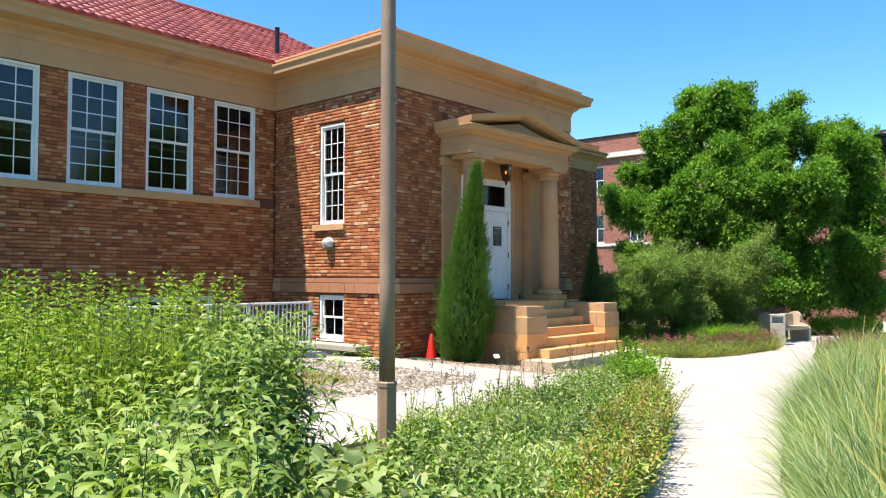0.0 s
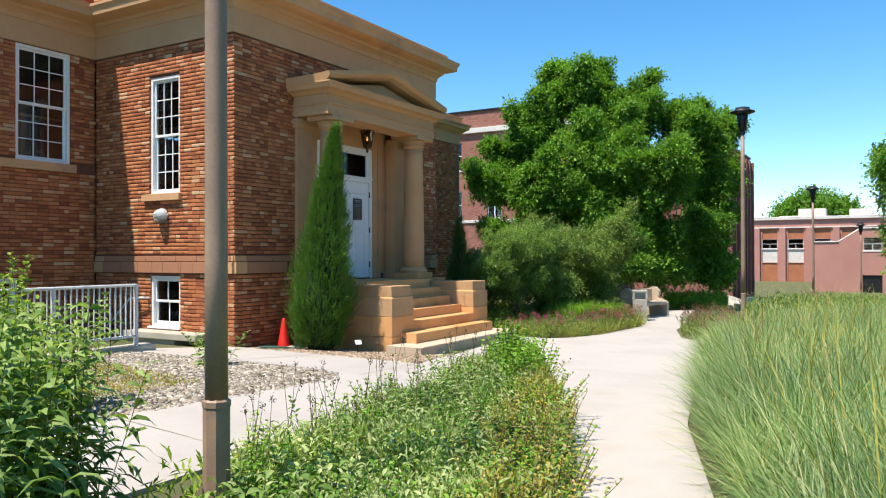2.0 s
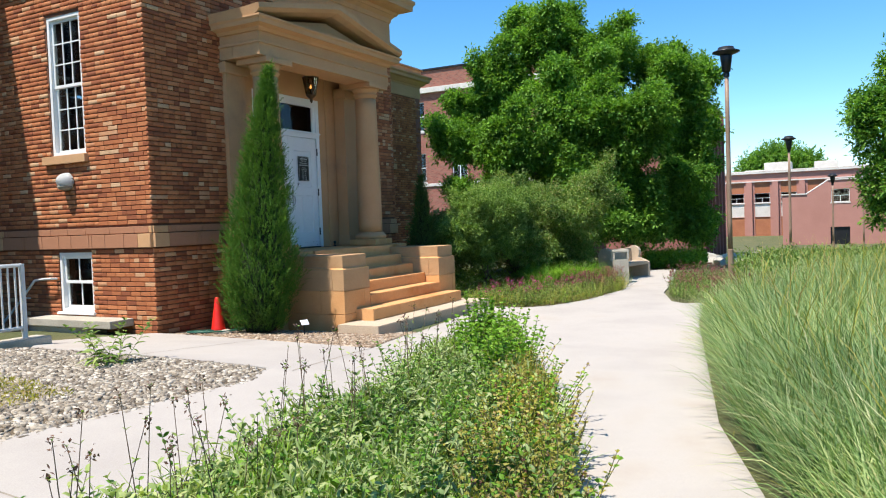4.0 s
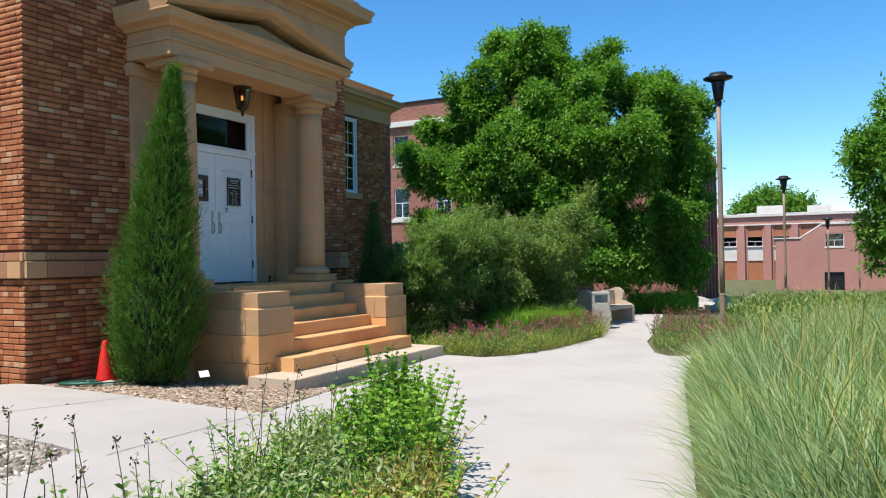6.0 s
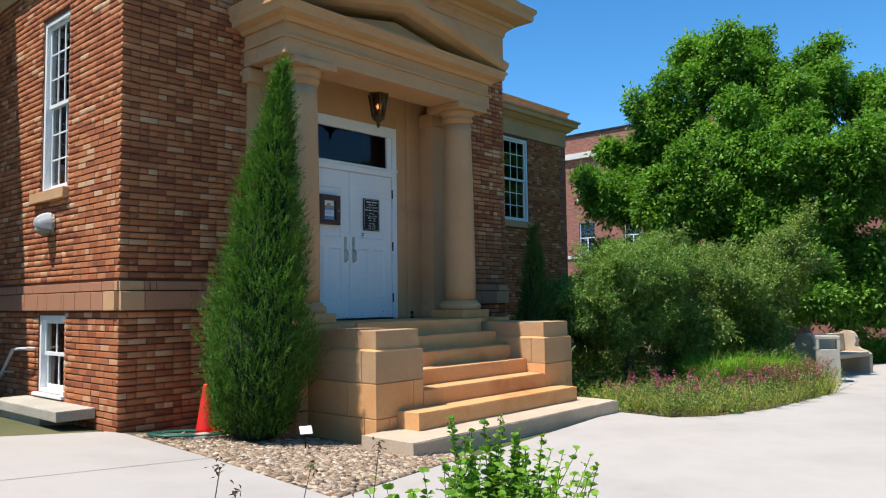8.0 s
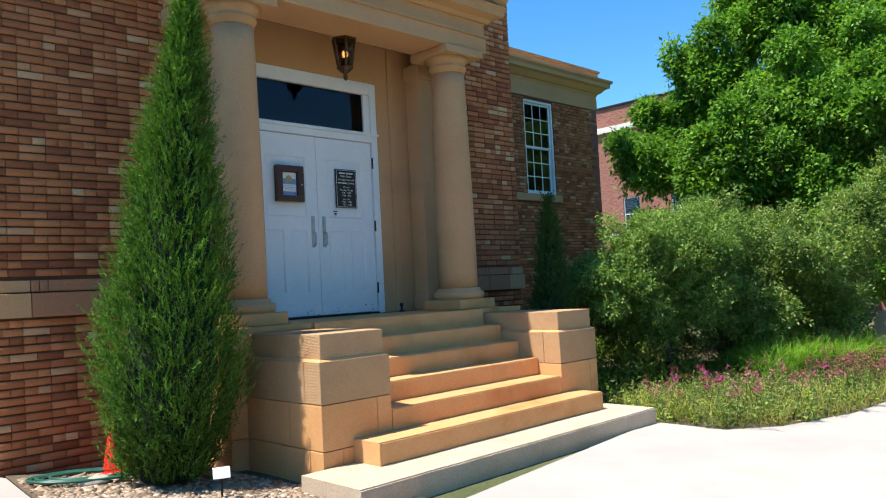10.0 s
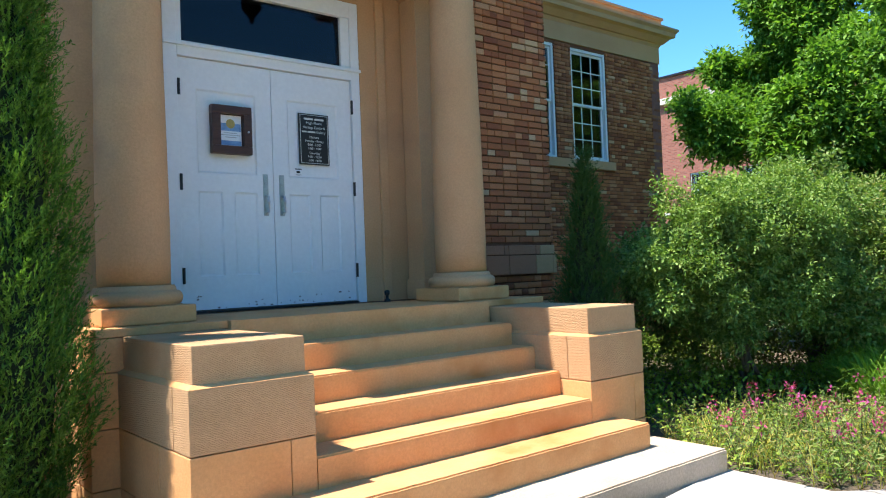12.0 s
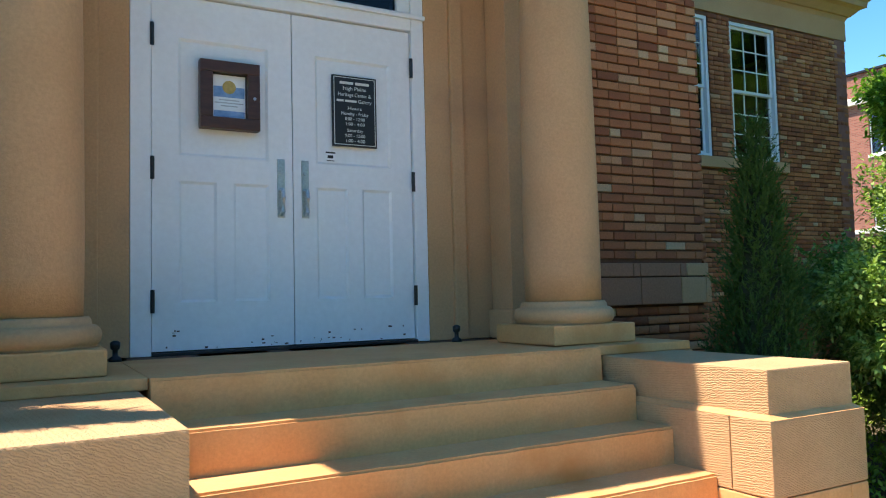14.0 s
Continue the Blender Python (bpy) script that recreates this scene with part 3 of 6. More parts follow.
def sash_window(name, m, width, z0, z1, cols=3, rows=3, label="", depth=0.10, two=True, glass=True):
    """A double-hung window in an opening: casing, two sashes with glazing bars, panes."""
    w = thing(name, m, label or "white double-hung window with small panes", "window", "windows of the brick building", "structure")
    c = 0.055
    part("frame", boxed(0, 0.03, z0, c, depth + 0.06, z1, bevel=0.004), WHITE, w)
    part("frame", boxed(width - c, 0.03, z0, width, depth + 0.06, z1, bevel=0.004), WHITE, w)
    part("frame", boxed(c, 0.03, z1 - c, width - c, depth + 0.06, z1, bevel=0.004), WHITE, w)
    part("frame", boxed(c, 0.03, z0, width - c, depth + 0.06, z0 + 0.05, bevel=0.004), WHITE, w)
    mid = (z0 + z1) / 2
    s = 0.045
    for k, (a, b, y) in enumerate(((z0 + 0.05, mid + 0.02, depth), (mid - 0.02, z1 - c, depth - 0.03))):
        bm = bmesh.new()
        box(bm, c, y, a, c + s, y + 0.03, b)
        box(bm, width - c - s, y, a, width - c, y + 0.03, b)
        box(bm, c + s, y, a, width - c - s, y + 0.03, a + s)
        box(bm, c + s, y, b - s, width - c - s, y + 0.03, b)
        sash = part("sash", bm, WHITE, w)
        nc, nr = (cols, rows) if isinstance(rows, int) else (cols, rows[k])
        for i in range(1, nc):
            x = c + s + (width - 2 * c - 2 * s) * i / nc
            part("glazing_bar", boxed(x - 0.009, y + 0.004, a + s, x + 0.009, y + 0.026, b - s), WHITE, sash)
        for i in range(1, nr):
            z = a + s + (b - a - 2 * s) * i / nr
            part("glazing_bar", boxed(c + s, y + 0.005, z - 0.009, width - c - s, y + 0.025, z + 0.009), WHITE, sash)
        g = part("pane", boxed(c + s - 0.004, y + 0.012, a + s - 0.004, width - c - s + 0.004, y + 0.018, b - s + 0.004), GLASS, sash, "clear glass panes")
        g.visible_shadow = False
    return w


# wing on the left, with its row of tall windows
M_WL, M_SIDE, M_FRONT, M_WR = pose(WL, YL, 0), pose(XL, YL, 0, 0, 0, -90), pose(XL, YF, 0), pose(XR, YW, 0)
left_windows = [(-4.98, -3.91), (-6.54, -5.47), (-8.10, -7.03), (-9.67, -8.60), (-11.24, -10.17)]
WZ0, WZ1 = 3.50, 5.62
LZ0, LZ1 = 3.545, 5.672
holes_wl = [(a - WL, b - WL, LZ0, LZ1) for a, b in left_windows] + [(-6.9 - WL, -4.95 - WL, 0.45, 1.38)]
wall_wl = wall_core("wall_west_wing", M_WL, XL - WL + 0.0, -0.4, BRICK_TOP, holes_wl)
brickwork(wall_wl, XL - WL, 0.1, BRICK_TOP, holes_wl + [(0, XL - WL, 3.375, LZ0)], seed=2)
for a, b in left_windows:
    sash_window("window_tall", pose(a, YL, 0), b - a, LZ0, LZ1, label="tall white double-hung window with eighteen small panes")
sash_window("window_basement", pose(-6.9, YL, 0), 1.95, 0.45, 1.38, 2, 1, "white basement window behind the railing")
flat_box("sill_band", pose(WL, YL, 0), (0, -0.06, 3.38, XL - WL - 0.45, 0.1, 3.54), STONE)
tagged(bpy.data.objects["sill_band"], "continuous buff stone sill band", "sill", kind="structure")

# sunlit side wall of the entrance block: x runs from the wing towards the corner
side_len = YL - YF
nw = (YL - 2.0, YL - 1.19, 2.93, 5.12)
bw = (YL - 1.99, YL - 1.18, 0.46, 1.40)
holes_side = [nw, bw]
wall_side = wall_core("wall_west_side", M_SIDE, side_len, -0.4, BRICK_TOP, holes_side, ends=(0.0, 0.028))
band_cut = [(0, side_len, 1.455, 1.775)]
brickwork(wall_side, side_len, 0.02, BRICK_TOP, holes_side + band_cut, (2.6, side_len, 0.1, 4.0), seed=3)
sash_window("window_narrow", M_SIDE @ pose(nw[0], 0, 0), nw[1] - nw[0], nw[2], nw[3], 3, 3, "narrow white double-hung window in the sunlit wall")
sash_window("window_low", M_SIDE @ pose(bw[0], 0, 0), bw[1] - bw[0], bw[2], bw[3], 2, (1, 1), "small white basement window at ground level")
sill = flat_box("window_sill", M_SIDE, (nw[0] - 0.16, -0.07, 2.80, nw[1] + 0.06, 0.12, 2.928), STONE)
tagged(sill, "buff stone sill under the narrow window", "sill", kind="structure")
sill = flat_box("window_sill", M_SIDE, (bw[0] - 0.04, -0.04, 0.42, bw[1] + 0.04, 0.12, 0.459), WHITE)
tagged(sill, "white wooden sill of the basement window", "sill", kind="structure")

# front of the entrance block, on both sides of the doorway
door_gap = (-0.06 - 1.60 - XL, 0.06 + 1.66 - XL, 1.26, 4.62)
wall_front = wall_core("wall_entrance_front", M_FRONT, XR - XL, -0.4, BRICK_TOP, [door_gap], ends=(0.028, 0.028))
brickwork(wall_front, XR - XL, 0.02, BRICK_TOP, [(door_gap[0] - 0.1, door_gap[1] + 0.1, 0.0, 4.95), (0, XR - XL, 1.455, 1.775)], (5.35, XR - XL, 1.8, 5.0), seed=4)
# return wall on the far side and the right wing
wall_east = wall_core("wall_east_side", pose(XR, YF, 0, 0, 0, 90), YW - YF, -0.4, BRICK_TOP, [], ends=(0.028, 0.0))
brickwork(wall_east, YW - YF, 0.02, BRICK_TOP, [], seed=5)
right_windows = [(4.35, 5.4), (6.46, 7.47), (7.93, 8.97)]
holes_wr = [(a - XR, b - XR, WZ0, WZ1) for a, b in right_windows]
wall_wr = wall_core("wall_east_wing", M_WR, WR - XR, -0.4, BRICK_TOP, holes_wr)
brickwork(wall_wr, WR - XR, 0.02, BRICK_TOP, holes_wr + [(6.2 - XR, 9.1 - XR, 3.33, WZ0)], (2.9, WR - XR, 2.9, 5.6), seed=6)
for a, b in right_windows:
    sash_window("window_tall", pose(a, YW, 0), b - a, WZ0, WZ1, label="tall white double-hung window with green reflections")
ob = flat_box("sill_band", pose(6.3, YW, 0), (-0.1, -0.06, 3.335, 2.78, 0.1, 3.495), STONE)
tagged(ob, "buff stone sill under the wing windows", "sill", kind="structure")
# plain walls that close the building
for nm, m, ln in (("wall_west_end", pose(WL, YB, 0, 0, 0, -90), YB - YL), ("wall_back", pose(WR, YB, 0, 0, 0, 180), WR - WL), ("wall_east_end", pose(WR, YW, 0, 0, 0, 90), YB - YW)):
    w = wall_core(nm, m, ln, -0.4, BRICK_TOP, [])
    w.data.materials[0] = FARWALL
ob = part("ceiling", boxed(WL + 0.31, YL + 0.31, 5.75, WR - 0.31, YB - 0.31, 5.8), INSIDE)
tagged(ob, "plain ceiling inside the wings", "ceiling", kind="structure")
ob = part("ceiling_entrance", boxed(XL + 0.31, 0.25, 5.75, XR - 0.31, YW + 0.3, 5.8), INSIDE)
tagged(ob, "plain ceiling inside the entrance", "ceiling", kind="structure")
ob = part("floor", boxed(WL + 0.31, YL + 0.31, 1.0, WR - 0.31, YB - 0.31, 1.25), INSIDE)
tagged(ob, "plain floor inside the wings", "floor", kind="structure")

# stone band with corner blocks round the entrance block
band = thing("stone_band", pose(0, 0, 0), "red-brown stone band with pale corner blocks", "stone band", kind="structure")


def band_row(m, length, z0, z1, proud, seed, skip=None):
    r = random.Random(seed)
    x = 0.0
    while x < length - 0.02:
        w = min(r.choice((0.42, 0.55, 0.07, 0.07, 0.3)), length - x)
        if length - x - w < 0.06:
            w = length - x
        corner = x < 0.01 or x + w > length - 0.01
        if corner:
            w = min(0.27, length - x)
        if not (skip and x + w > skip[0] and x < skip[1]):
            ob = part("band_stone", boxed(x + 0.003, -proud, z0 + 0.003, x + w - 0.003, 0.05, z1 - 0.003, bevel=0.006), STONE if corner else BAND, band)
            ob.matrix_world = m
        x += w


for m, ln, sk in ((M_SIDE, side_len, None), (M_FRONT, XR - XL, (door_gap[0] - 0.15, door_gap[1] + 0.15)), (pose(XR, YF, 0, 0, 0, 90), YW - YF, None)):
    band_row(m, ln, 1.455, 1.665, 0.045, 7, sk)
    band_row(m, ln, 1.67, 1.775, 0.02, 8, sk)

# frieze and cornice round the whole building
PLAN = [(WL, YB), (WL, YL), (XL, YL), (XL, YF), (XR, YF), (XR, YB)]
EAST = [(XR + 0.012, YW), (WR, YW), (WR, YB)]
FRIEZE = [(-0.28, 5.685), (0.012, 5.685), (0.012, 6.10), (0.03, 6.115), (0.05, 6.20), (0.12, 6.27), (-0.28, 6.27)]
CORNICE = [(-0.28, 6.272), (0.14, 6.272), (0.17, 6.33), (0.30, 6.36), (0.40, 6.40), (0.41, 6.50), (0.45, 6.56), (0.45, 6.61), (-0.28, 6.65)]
BLOCKING = [(-0.28, 6.64), (0.20, 6.64), (0.20, 6.73), (0.23, 6.745), (0.23, 6.775), (-0.28, 6.79)]
for nm, pr, lb in (("frieze", FRIEZE, "plain buff stone frieze"), ("cornice", CORNICE, "moulded buff stone cornice"), ("blocking_course", BLOCKING, "low stone parapet above the cornice")):
    ob = part(nm, sweep(PLAN, pr), STONE)
    tagged(ob, lb, "cornice", kind="structure")
for nm, pr, lb in (("frieze_east", [(-0.28, 5.685), (0.012, 5.685), (0.012, 6.02), (0.05, 6.09), (-0.28, 6.09)], "plain buff stone frieze of the east wing"),
                   ("cornice_east", [(-0.28, 6.092), (0.08, 6.092), (0.18, 6.19), (0.26, 6.22), (0.27, 6.30), (0.32, 6.35), (0.32, 6.39), (-0.28, 6.42)], "moulded stone cornice of the east wing"),
                   ("parapet_east", [(-0.28, 6.421), (0.06, 6.41), (0.06, 6.59), (0.10, 6.60), (0.10, 6.65), (-0.28, 6.66)], "low stone parapet of the east wing")):
    ob = part(nm, sweep(EAST, pr, False), STONE)
    tagged(ob, lb, "cornice", kind="structure")
ob = part("flat_roof", boxed(XR + 0.3, YW + 0.29, 6.1, WR - 0.29, YB - 0.3, 6.3), KERB)
tagged(ob, "flat roof behind the east parapet", "roof", kind="structure")

# ---- roofs ----
roof = thing("tile_roof", pose(0, 0, 0), "red clay tile hipped roof", "roof", kind="structure")
EAVE, RIDGE, SLOPE = 6.72, 9.02, 0.56
ex0, ex1, ey0, ey1 = WL - 0.2, XR + 0.2, YL - 0.25, YB + 0.25
ymid = (ey0 + ey1) / 2
run = ymid - ey0
bm = bmesh.new()
c = [bm.verts.new(p) for p in ((ex0, ey0, EAVE), (ex1, ey0, EAVE), (ex1, ey1, EAVE), (ex0, ey1, EAVE), (ex0 + run, ymid, EAVE + run * SLOPE), (ex1 - run, ymid, EAVE + run * SLOPE))]
for q in ((0, 1, 5, 4), (1, 2, 5), (2, 3, 4, 5), (3, 0, 4)):
    bm.faces.new([c[i] for i in q])
part("roof_deck", bm, TILE, roof)
bm = bmesh.new()
px0, px1, py0 = XL - 0.2, XR + 0.2, YF - 0.2
pm, pt = (px0 + px1) / 2, EAVE + (px1 - px0) / 2 * 0.36
c = [bm.verts.new(p) for p in ((px0, py0, EAVE), (px1, py0, EAVE), (pm, py0 + 4.6, pt), (px0, ymid - 1.0, EAVE), (px1, ymid - 1.0, EAVE), (pm, ymid - 0.6, pt))]
for q in ((0, 1, 2), (0, 2, 5, 3), (1, 4, 5, 2)):
    bm.faces.new([c[i] for i in q])
part("roof_deck", bm, TILE, roof)
TW, TH = 0.215, 0.30


def tile_shape():
    """One curved clay tile, x across, y up the slope."""
    a = np.linspace(0, math.pi, 5)
    prof = np.stack((0.5 - 0.5 * np.cos(a), np.sin(a)), 1) * (TW * 0.98, 0.055)
    v = [(x, y, z + lift) for y, lift in ((0, 0.03), (TH * 1.05, 0.008)) for x, z in prof] + [(x, 0, 0.0) for x, z in prof]
    f = [(i, i + 1, i + 6, i + 5) for i in range(4)] + [(i + 10, i + 11, i + 1, i) for i in range(4)]
    return np.array(v), np.array(f)


def tiles(o, along, up, spans, singles=None):
    """Rows of tiles on a slope; spans gives for each height up the slope where a row starts and ends."""
    tv, tf = tile_shape()
    along, up = Vector(along).normalized(), Vector(up).normalized()
    R = np.array((along, up, along.cross(up))).T
    pts, ones, k = [], [], 0
    while True:
        s = spans(k * TH)
        if s is None:
            break
        for i in range(int(s[0] / TW) + 1, int(s[1] / TW)):
            p = np.array(o) + np.array(along) * i * TW + np.array(up) * k * TH
            (ones if singles and len(ones) < 280 and singles[0] < p[0] < singles[1] else pts).append(p)
        k += 1
    pts = np.array(pts)
    v = (pts[:, None] + (tv @ R.T)[None]).reshape(-1, 3)
    f = (np.arange(len(pts))[:, None, None] * len(tv) + tf[None]).reshape(-1, 4)
    ob = new("roof_tiles", quick_mesh("roof_tiles", v, [f], TILE))
    ob.parent, ob["kind"] = roof, "stuff"
    if ones:
        me = quick_mesh("roof_tile", tv, [tf], TILE_ONE)
        for p in ones:
            t = new("roof_tile", me)
            t.parent = roof
            t.matrix_world = Matrix.Translation(p) @ Matrix(R).to_4x4()


hyp = math.sqrt(1 + SLOPE ** 2)
tiles((ex0, ey0, EAVE), (1, 0, 0), (0, 1, SLOPE), lambda s: None if s / hyp > run - 0.1 else (s / hyp, (ex1 - ex0) - s / hyp), (-7.5, -4.2))
hyp2 = math.sqrt(1 + 0.36 ** 2)
tiles((px0, ymid - 1.2, EAVE), (0, -1, 0), (1, 0, 0.36), lambda s: None if s / hyp2 > (px1 - px0) / 2 - 0.1 else (0, ymid - 1.2 - py0 - s / hyp2 * 1.2))
part("ridge", tube([(ex0 + run, ymid, EAVE + run * SLOPE + 0.04), (ex1 - run, ymid, EAVE + run * SLOPE + 0.04)], 0.09, 10), TILE, roof)
bm = tube([(px0 + 0.02, py0 + 0.02, EAVE + 0.06), (pm, py0 + 4.6, pt + 0.05)], 0.08, 8)
part("ridge", bm, TILE, roof)
vent = tagged(part("vent_pipe", tube([(-2.85, 4.3, 7.3), (-2.85, 4.3, 7.95)], 0.06, 12), DARKMETAL), "dark metal vent pipe on the tile roof", "vent pipe")

# ---- portico ----
CX = 0.06
portico = thing("portico", pose(0, 0, 0), "buff stone doorway with columns and pediment", "portico", kind="structure")
# recess walls and jambs behind the columns
for sgn in (-1, 1):
    x0, x1 = sorted((-0.897 if sgn < 0 else 0.992, CX + sgn * 1.66))
    part("jamb", boxed(x0, 0.0, 1.262, x1, 0.30, 4.62, bevel=0.004), STONE, portico)
    x0, x1 = sorted((CX + sgn * 1.12, CX + sgn * 1.22))
    part("jamb_strip", boxed(x0, -0.03, 1.262, x1, 0.02, 4.6, bevel=0.01), STONE, portico)
    x0, x1 = sorted((CX + sgn * 1.42, CX + sgn * 1.86))
    part("pilaster", boxed(x0, -0.27, 1.262, x1, -0.02, 4.42, bevel=0.006), STONE, portico)
    x0, x1 = sorted((CX + sgn * 1.38, CX + sgn * 1.92))
    part("pilaster_cap", boxed(x0, -0.32, 4.22, x1, -0.03, 4.40, bevel=0.02), STONE, portico)
    part("pilaster_base", boxed(x0, -0.32, 1.262, x1, -0.03, 1.46, bevel=0.015), STONE, portico)
part("door_head", boxed(-0.895, 0.0, 4.127, 0.99, 0.30, 4.625, bevel=0.004), STONE, portico)
for sgn in (-1, 1):
    col = thing("column", pose(CX + sgn * 1.47, -0.76, 1.262), "smooth tapering buff stone column", "column", "portico columns", "structure")
    part("plinth", boxed(-0.305, -0.305, 0, 0.305, 0.305, 0.115, bevel=0.012), SANDSTONE, col)
    prof = [(0.305, 0.117)] + [(0.275 + 0.035 * math.sin(a), 0.165 - 0.048 * math.cos(a)) for a in np.linspace(0.2, math.pi - 0.2, 7)] + [(0.268, 0.215), (0.265, 0.235), (0.255, 0.25)]
    part("base_moulding", lathe(prof, 40), STONE, col, smooth=True)
    shaft = [(0.238 - 0.004 * max(0, 1 - k / 2) - 0.036 * (k / 14) ** 1.7, 0.25 + 2.63 * k / 14) for k in range(15)]
    part("shaft", lathe(shaft, 44), STONE, col, smooth=True)
    part("capital", lathe([(0.214, 2.88), (0.214, 2.93), (0.235, 2.935), (0.235, 2.96), (0.216, 2.965), (0.216, 2.99), (0.24, 3.02), (0.285, 3.065)], 40), STONE, col, smooth=True)
    part("abacus", boxed(-0.32, -0.32, 3.065, 0.32, 0.32, 3.155, bevel=0.01), STONE, col)
EX0, EX1, EY = CX - 1.90, CX + 1.90, -1.04
part("architrave", boxed(EX0, EY, 4.42, EX1, EY + 0.56, 4.63, bevel=0.006), STONE, portico)
part("architrave", boxed(EX0, EY + 0.562, 4.42, EX0 + 0.5, -0.19, 4.63, bevel=0.006), STONE, portico)
part("architrave", boxed(EX1 - 0.5, EY + 0.562, 4.42, EX1, -0.19, 4.63, bevel=0.006), STONE, portico)
part("porch_ceiling", boxed(EX0 + 0.02, EY + 0.02, 4.632, EX1 - 0.02, 0.0, 4.66), STONE, portico)
part("frieze", boxed(EX0 + 0.01, EY + 0.01, 4.632, EX1 - 0.01, -0.19, 4.83, bevel=0.006), STONE, portico)
U = [(EX0, -0.19), (EX0, EY), (EX1, EY), (EX1, -0.19)]
part("fillet", sweep(U, [(-0.02, 4.61), (0.03, 4.61), (0.03, 4.64), (0.0, 4.655), (-0.02, 4.655)], False), STONE, portico)
part("portico_cornice", sweep(U, [(-0.1, 4.80), (0.03, 4.80), (0.06, 4.845), (0.17, 4.875), (0.18, 4.935), (0.21, 4.965), (0.21, 4.99), (-0.1, 5.0)], False), STONE, portico)
part("pediment_floor", boxed(EX0, EY + 0.02, 4.93, EX1, -0.19, 4.995), STONE, portico)
APEX, PE = 5.42, 0.2
bm = bmesh.new()
tri = [(EX0 + 0.1, 4.99), (EX1 - 0.1, 4.99), (CX, APEX - 0.12)]
f0 = [bm.verts.new((x, EY + 0.1, z)) for x, z in tri]
f1 = [bm.verts.new((x, -0.19, z)) for x, z in tri]
bm.faces.new(f0)
bm.faces.new(f1[::-1])
for i in range(3):
    bm.faces.new((f0[i], f1[i], f1[(i + 1) % 3], f0[(i + 1) % 3]))
part("tympanum", bm, STONE, portico)
for sgn in (-1, 1):
    xe, za = CX + sgn * (1.90 + PE), 4.995
    bm = bmesh.new()
    d = Vector((CX - xe, APEX - za))
    nrm = Vector((-d.y, d.x)).normalized() * (1 if sgn < 0 else -1)
    rows = []
    for y, lo, hi in ((EY - 0.22, 0.075, 0.15), (EY - 0.16, 0.02, 0.15), (EY - 0.04, -0.02, 0.14), (EY + 0.1, -0.03, 0.13), (-0.19, -0.03, 0.12)):
        rows.append([bm.verts.new((q.x, y, q.y)) for q in (Vector((xe, za)) + nrm * lo, Vector((xe, za)) + nrm * hi)] + [bm.verts.new((CX, y, APEX + lo * 1.03)), bm.verts.new((CX, y, APEX + hi * 1.03))])
    for a, b in zip(rows, rows[1:]):
        for i, j in ((0, 1), (1, 3), (3, 2), (2, 0)):
            bm.faces.new((a[i], a[j], b[j], b[i]))
    for r in (rows[0], rows[-1]):
        bm.faces.new((r[0], r[1], r[3], r[2]))
    part("raking_cornice", bm, STONE, portico)

# ---- steps and cheek blocks ----
steps = thing("entrance_steps", pose(0, 0, 0), "worn orange sandstone entrance steps", "steps", kind="structure")


def worn(x0, y0, z0, x1, y1, z1, seed, wear=0.006):
    """A stone slab whose front arris is chipped and slightly worn."""
    bm = bmesh.new()
    box(bm, x0, y0, z0, x1, y1, z1)
    bmesh.ops.subdivide_edges(bm, edges=[e for e in bm.edges if abs(e.verts[0].co.x - e.verts[1].co.x) > 0.3], cuts=int((x1 - x0) / 0.06))
    bmesh.ops.bevel(bm, geom=[e for e in bm.edges if all(abs(v.co.y - y0) < 1e-5 and abs(v.co.z - z1) < 1e-5 for v in e.verts)], offset=0.011, segments=2, affect="EDGES")
    for v in bm.verts:
        if v.co.y < y0 + 0.02 and v.co.z > z1 - 0.02:
            k = noise.noise((v.co.x * 6, seed * 7.3, 0.5)) + 0.6 * noise.noise((v.co.x * 19, seed * 3.1, 2.5))
            v.co.z -= max(0, k) * wear
            v.co.y += max(0, k - 0.25) * wear * 2.4
    return bm


ST = [(-1.90, -3.10, 1.95, 0.18), (-1.38, -2.68, 1.63, 0.36), (-0.965, -2.36, 1.37, 0.54), (-0.965, -2.06, 1.37, 0.72), (-0.965, -1.80, 1.37, 0.90), (-0.965, -1.55, 1.37, 1.08)]
for i, (a, y, b, z) in enumerate(ST):
    yb = ST[i + 1][1] + 0.02 if i < 5 else -1.27
    part("step", worn(a, y, z - 0.18 - (0.25 if i == 0 else 0), b, yb if i > 1 else yb + 0.28, z, i + 1), SANDSTONE if i else BENCHSTONE, steps)
part("landing", worn(-0.965, -1.29, 1.08, 1.37, 0.3, 1.26, 9), SANDSTONE, steps)
part("landing", boxed(-1.80, -1.24, 1.21, -0.967, 0.0, 1.26, bevel=0.006), SANDSTONE, steps)
part("landing", boxed(1.372, -1.24, 1.21, 2.10, 0.0, 1.26, bevel=0.006), SANDSTONE, steps)


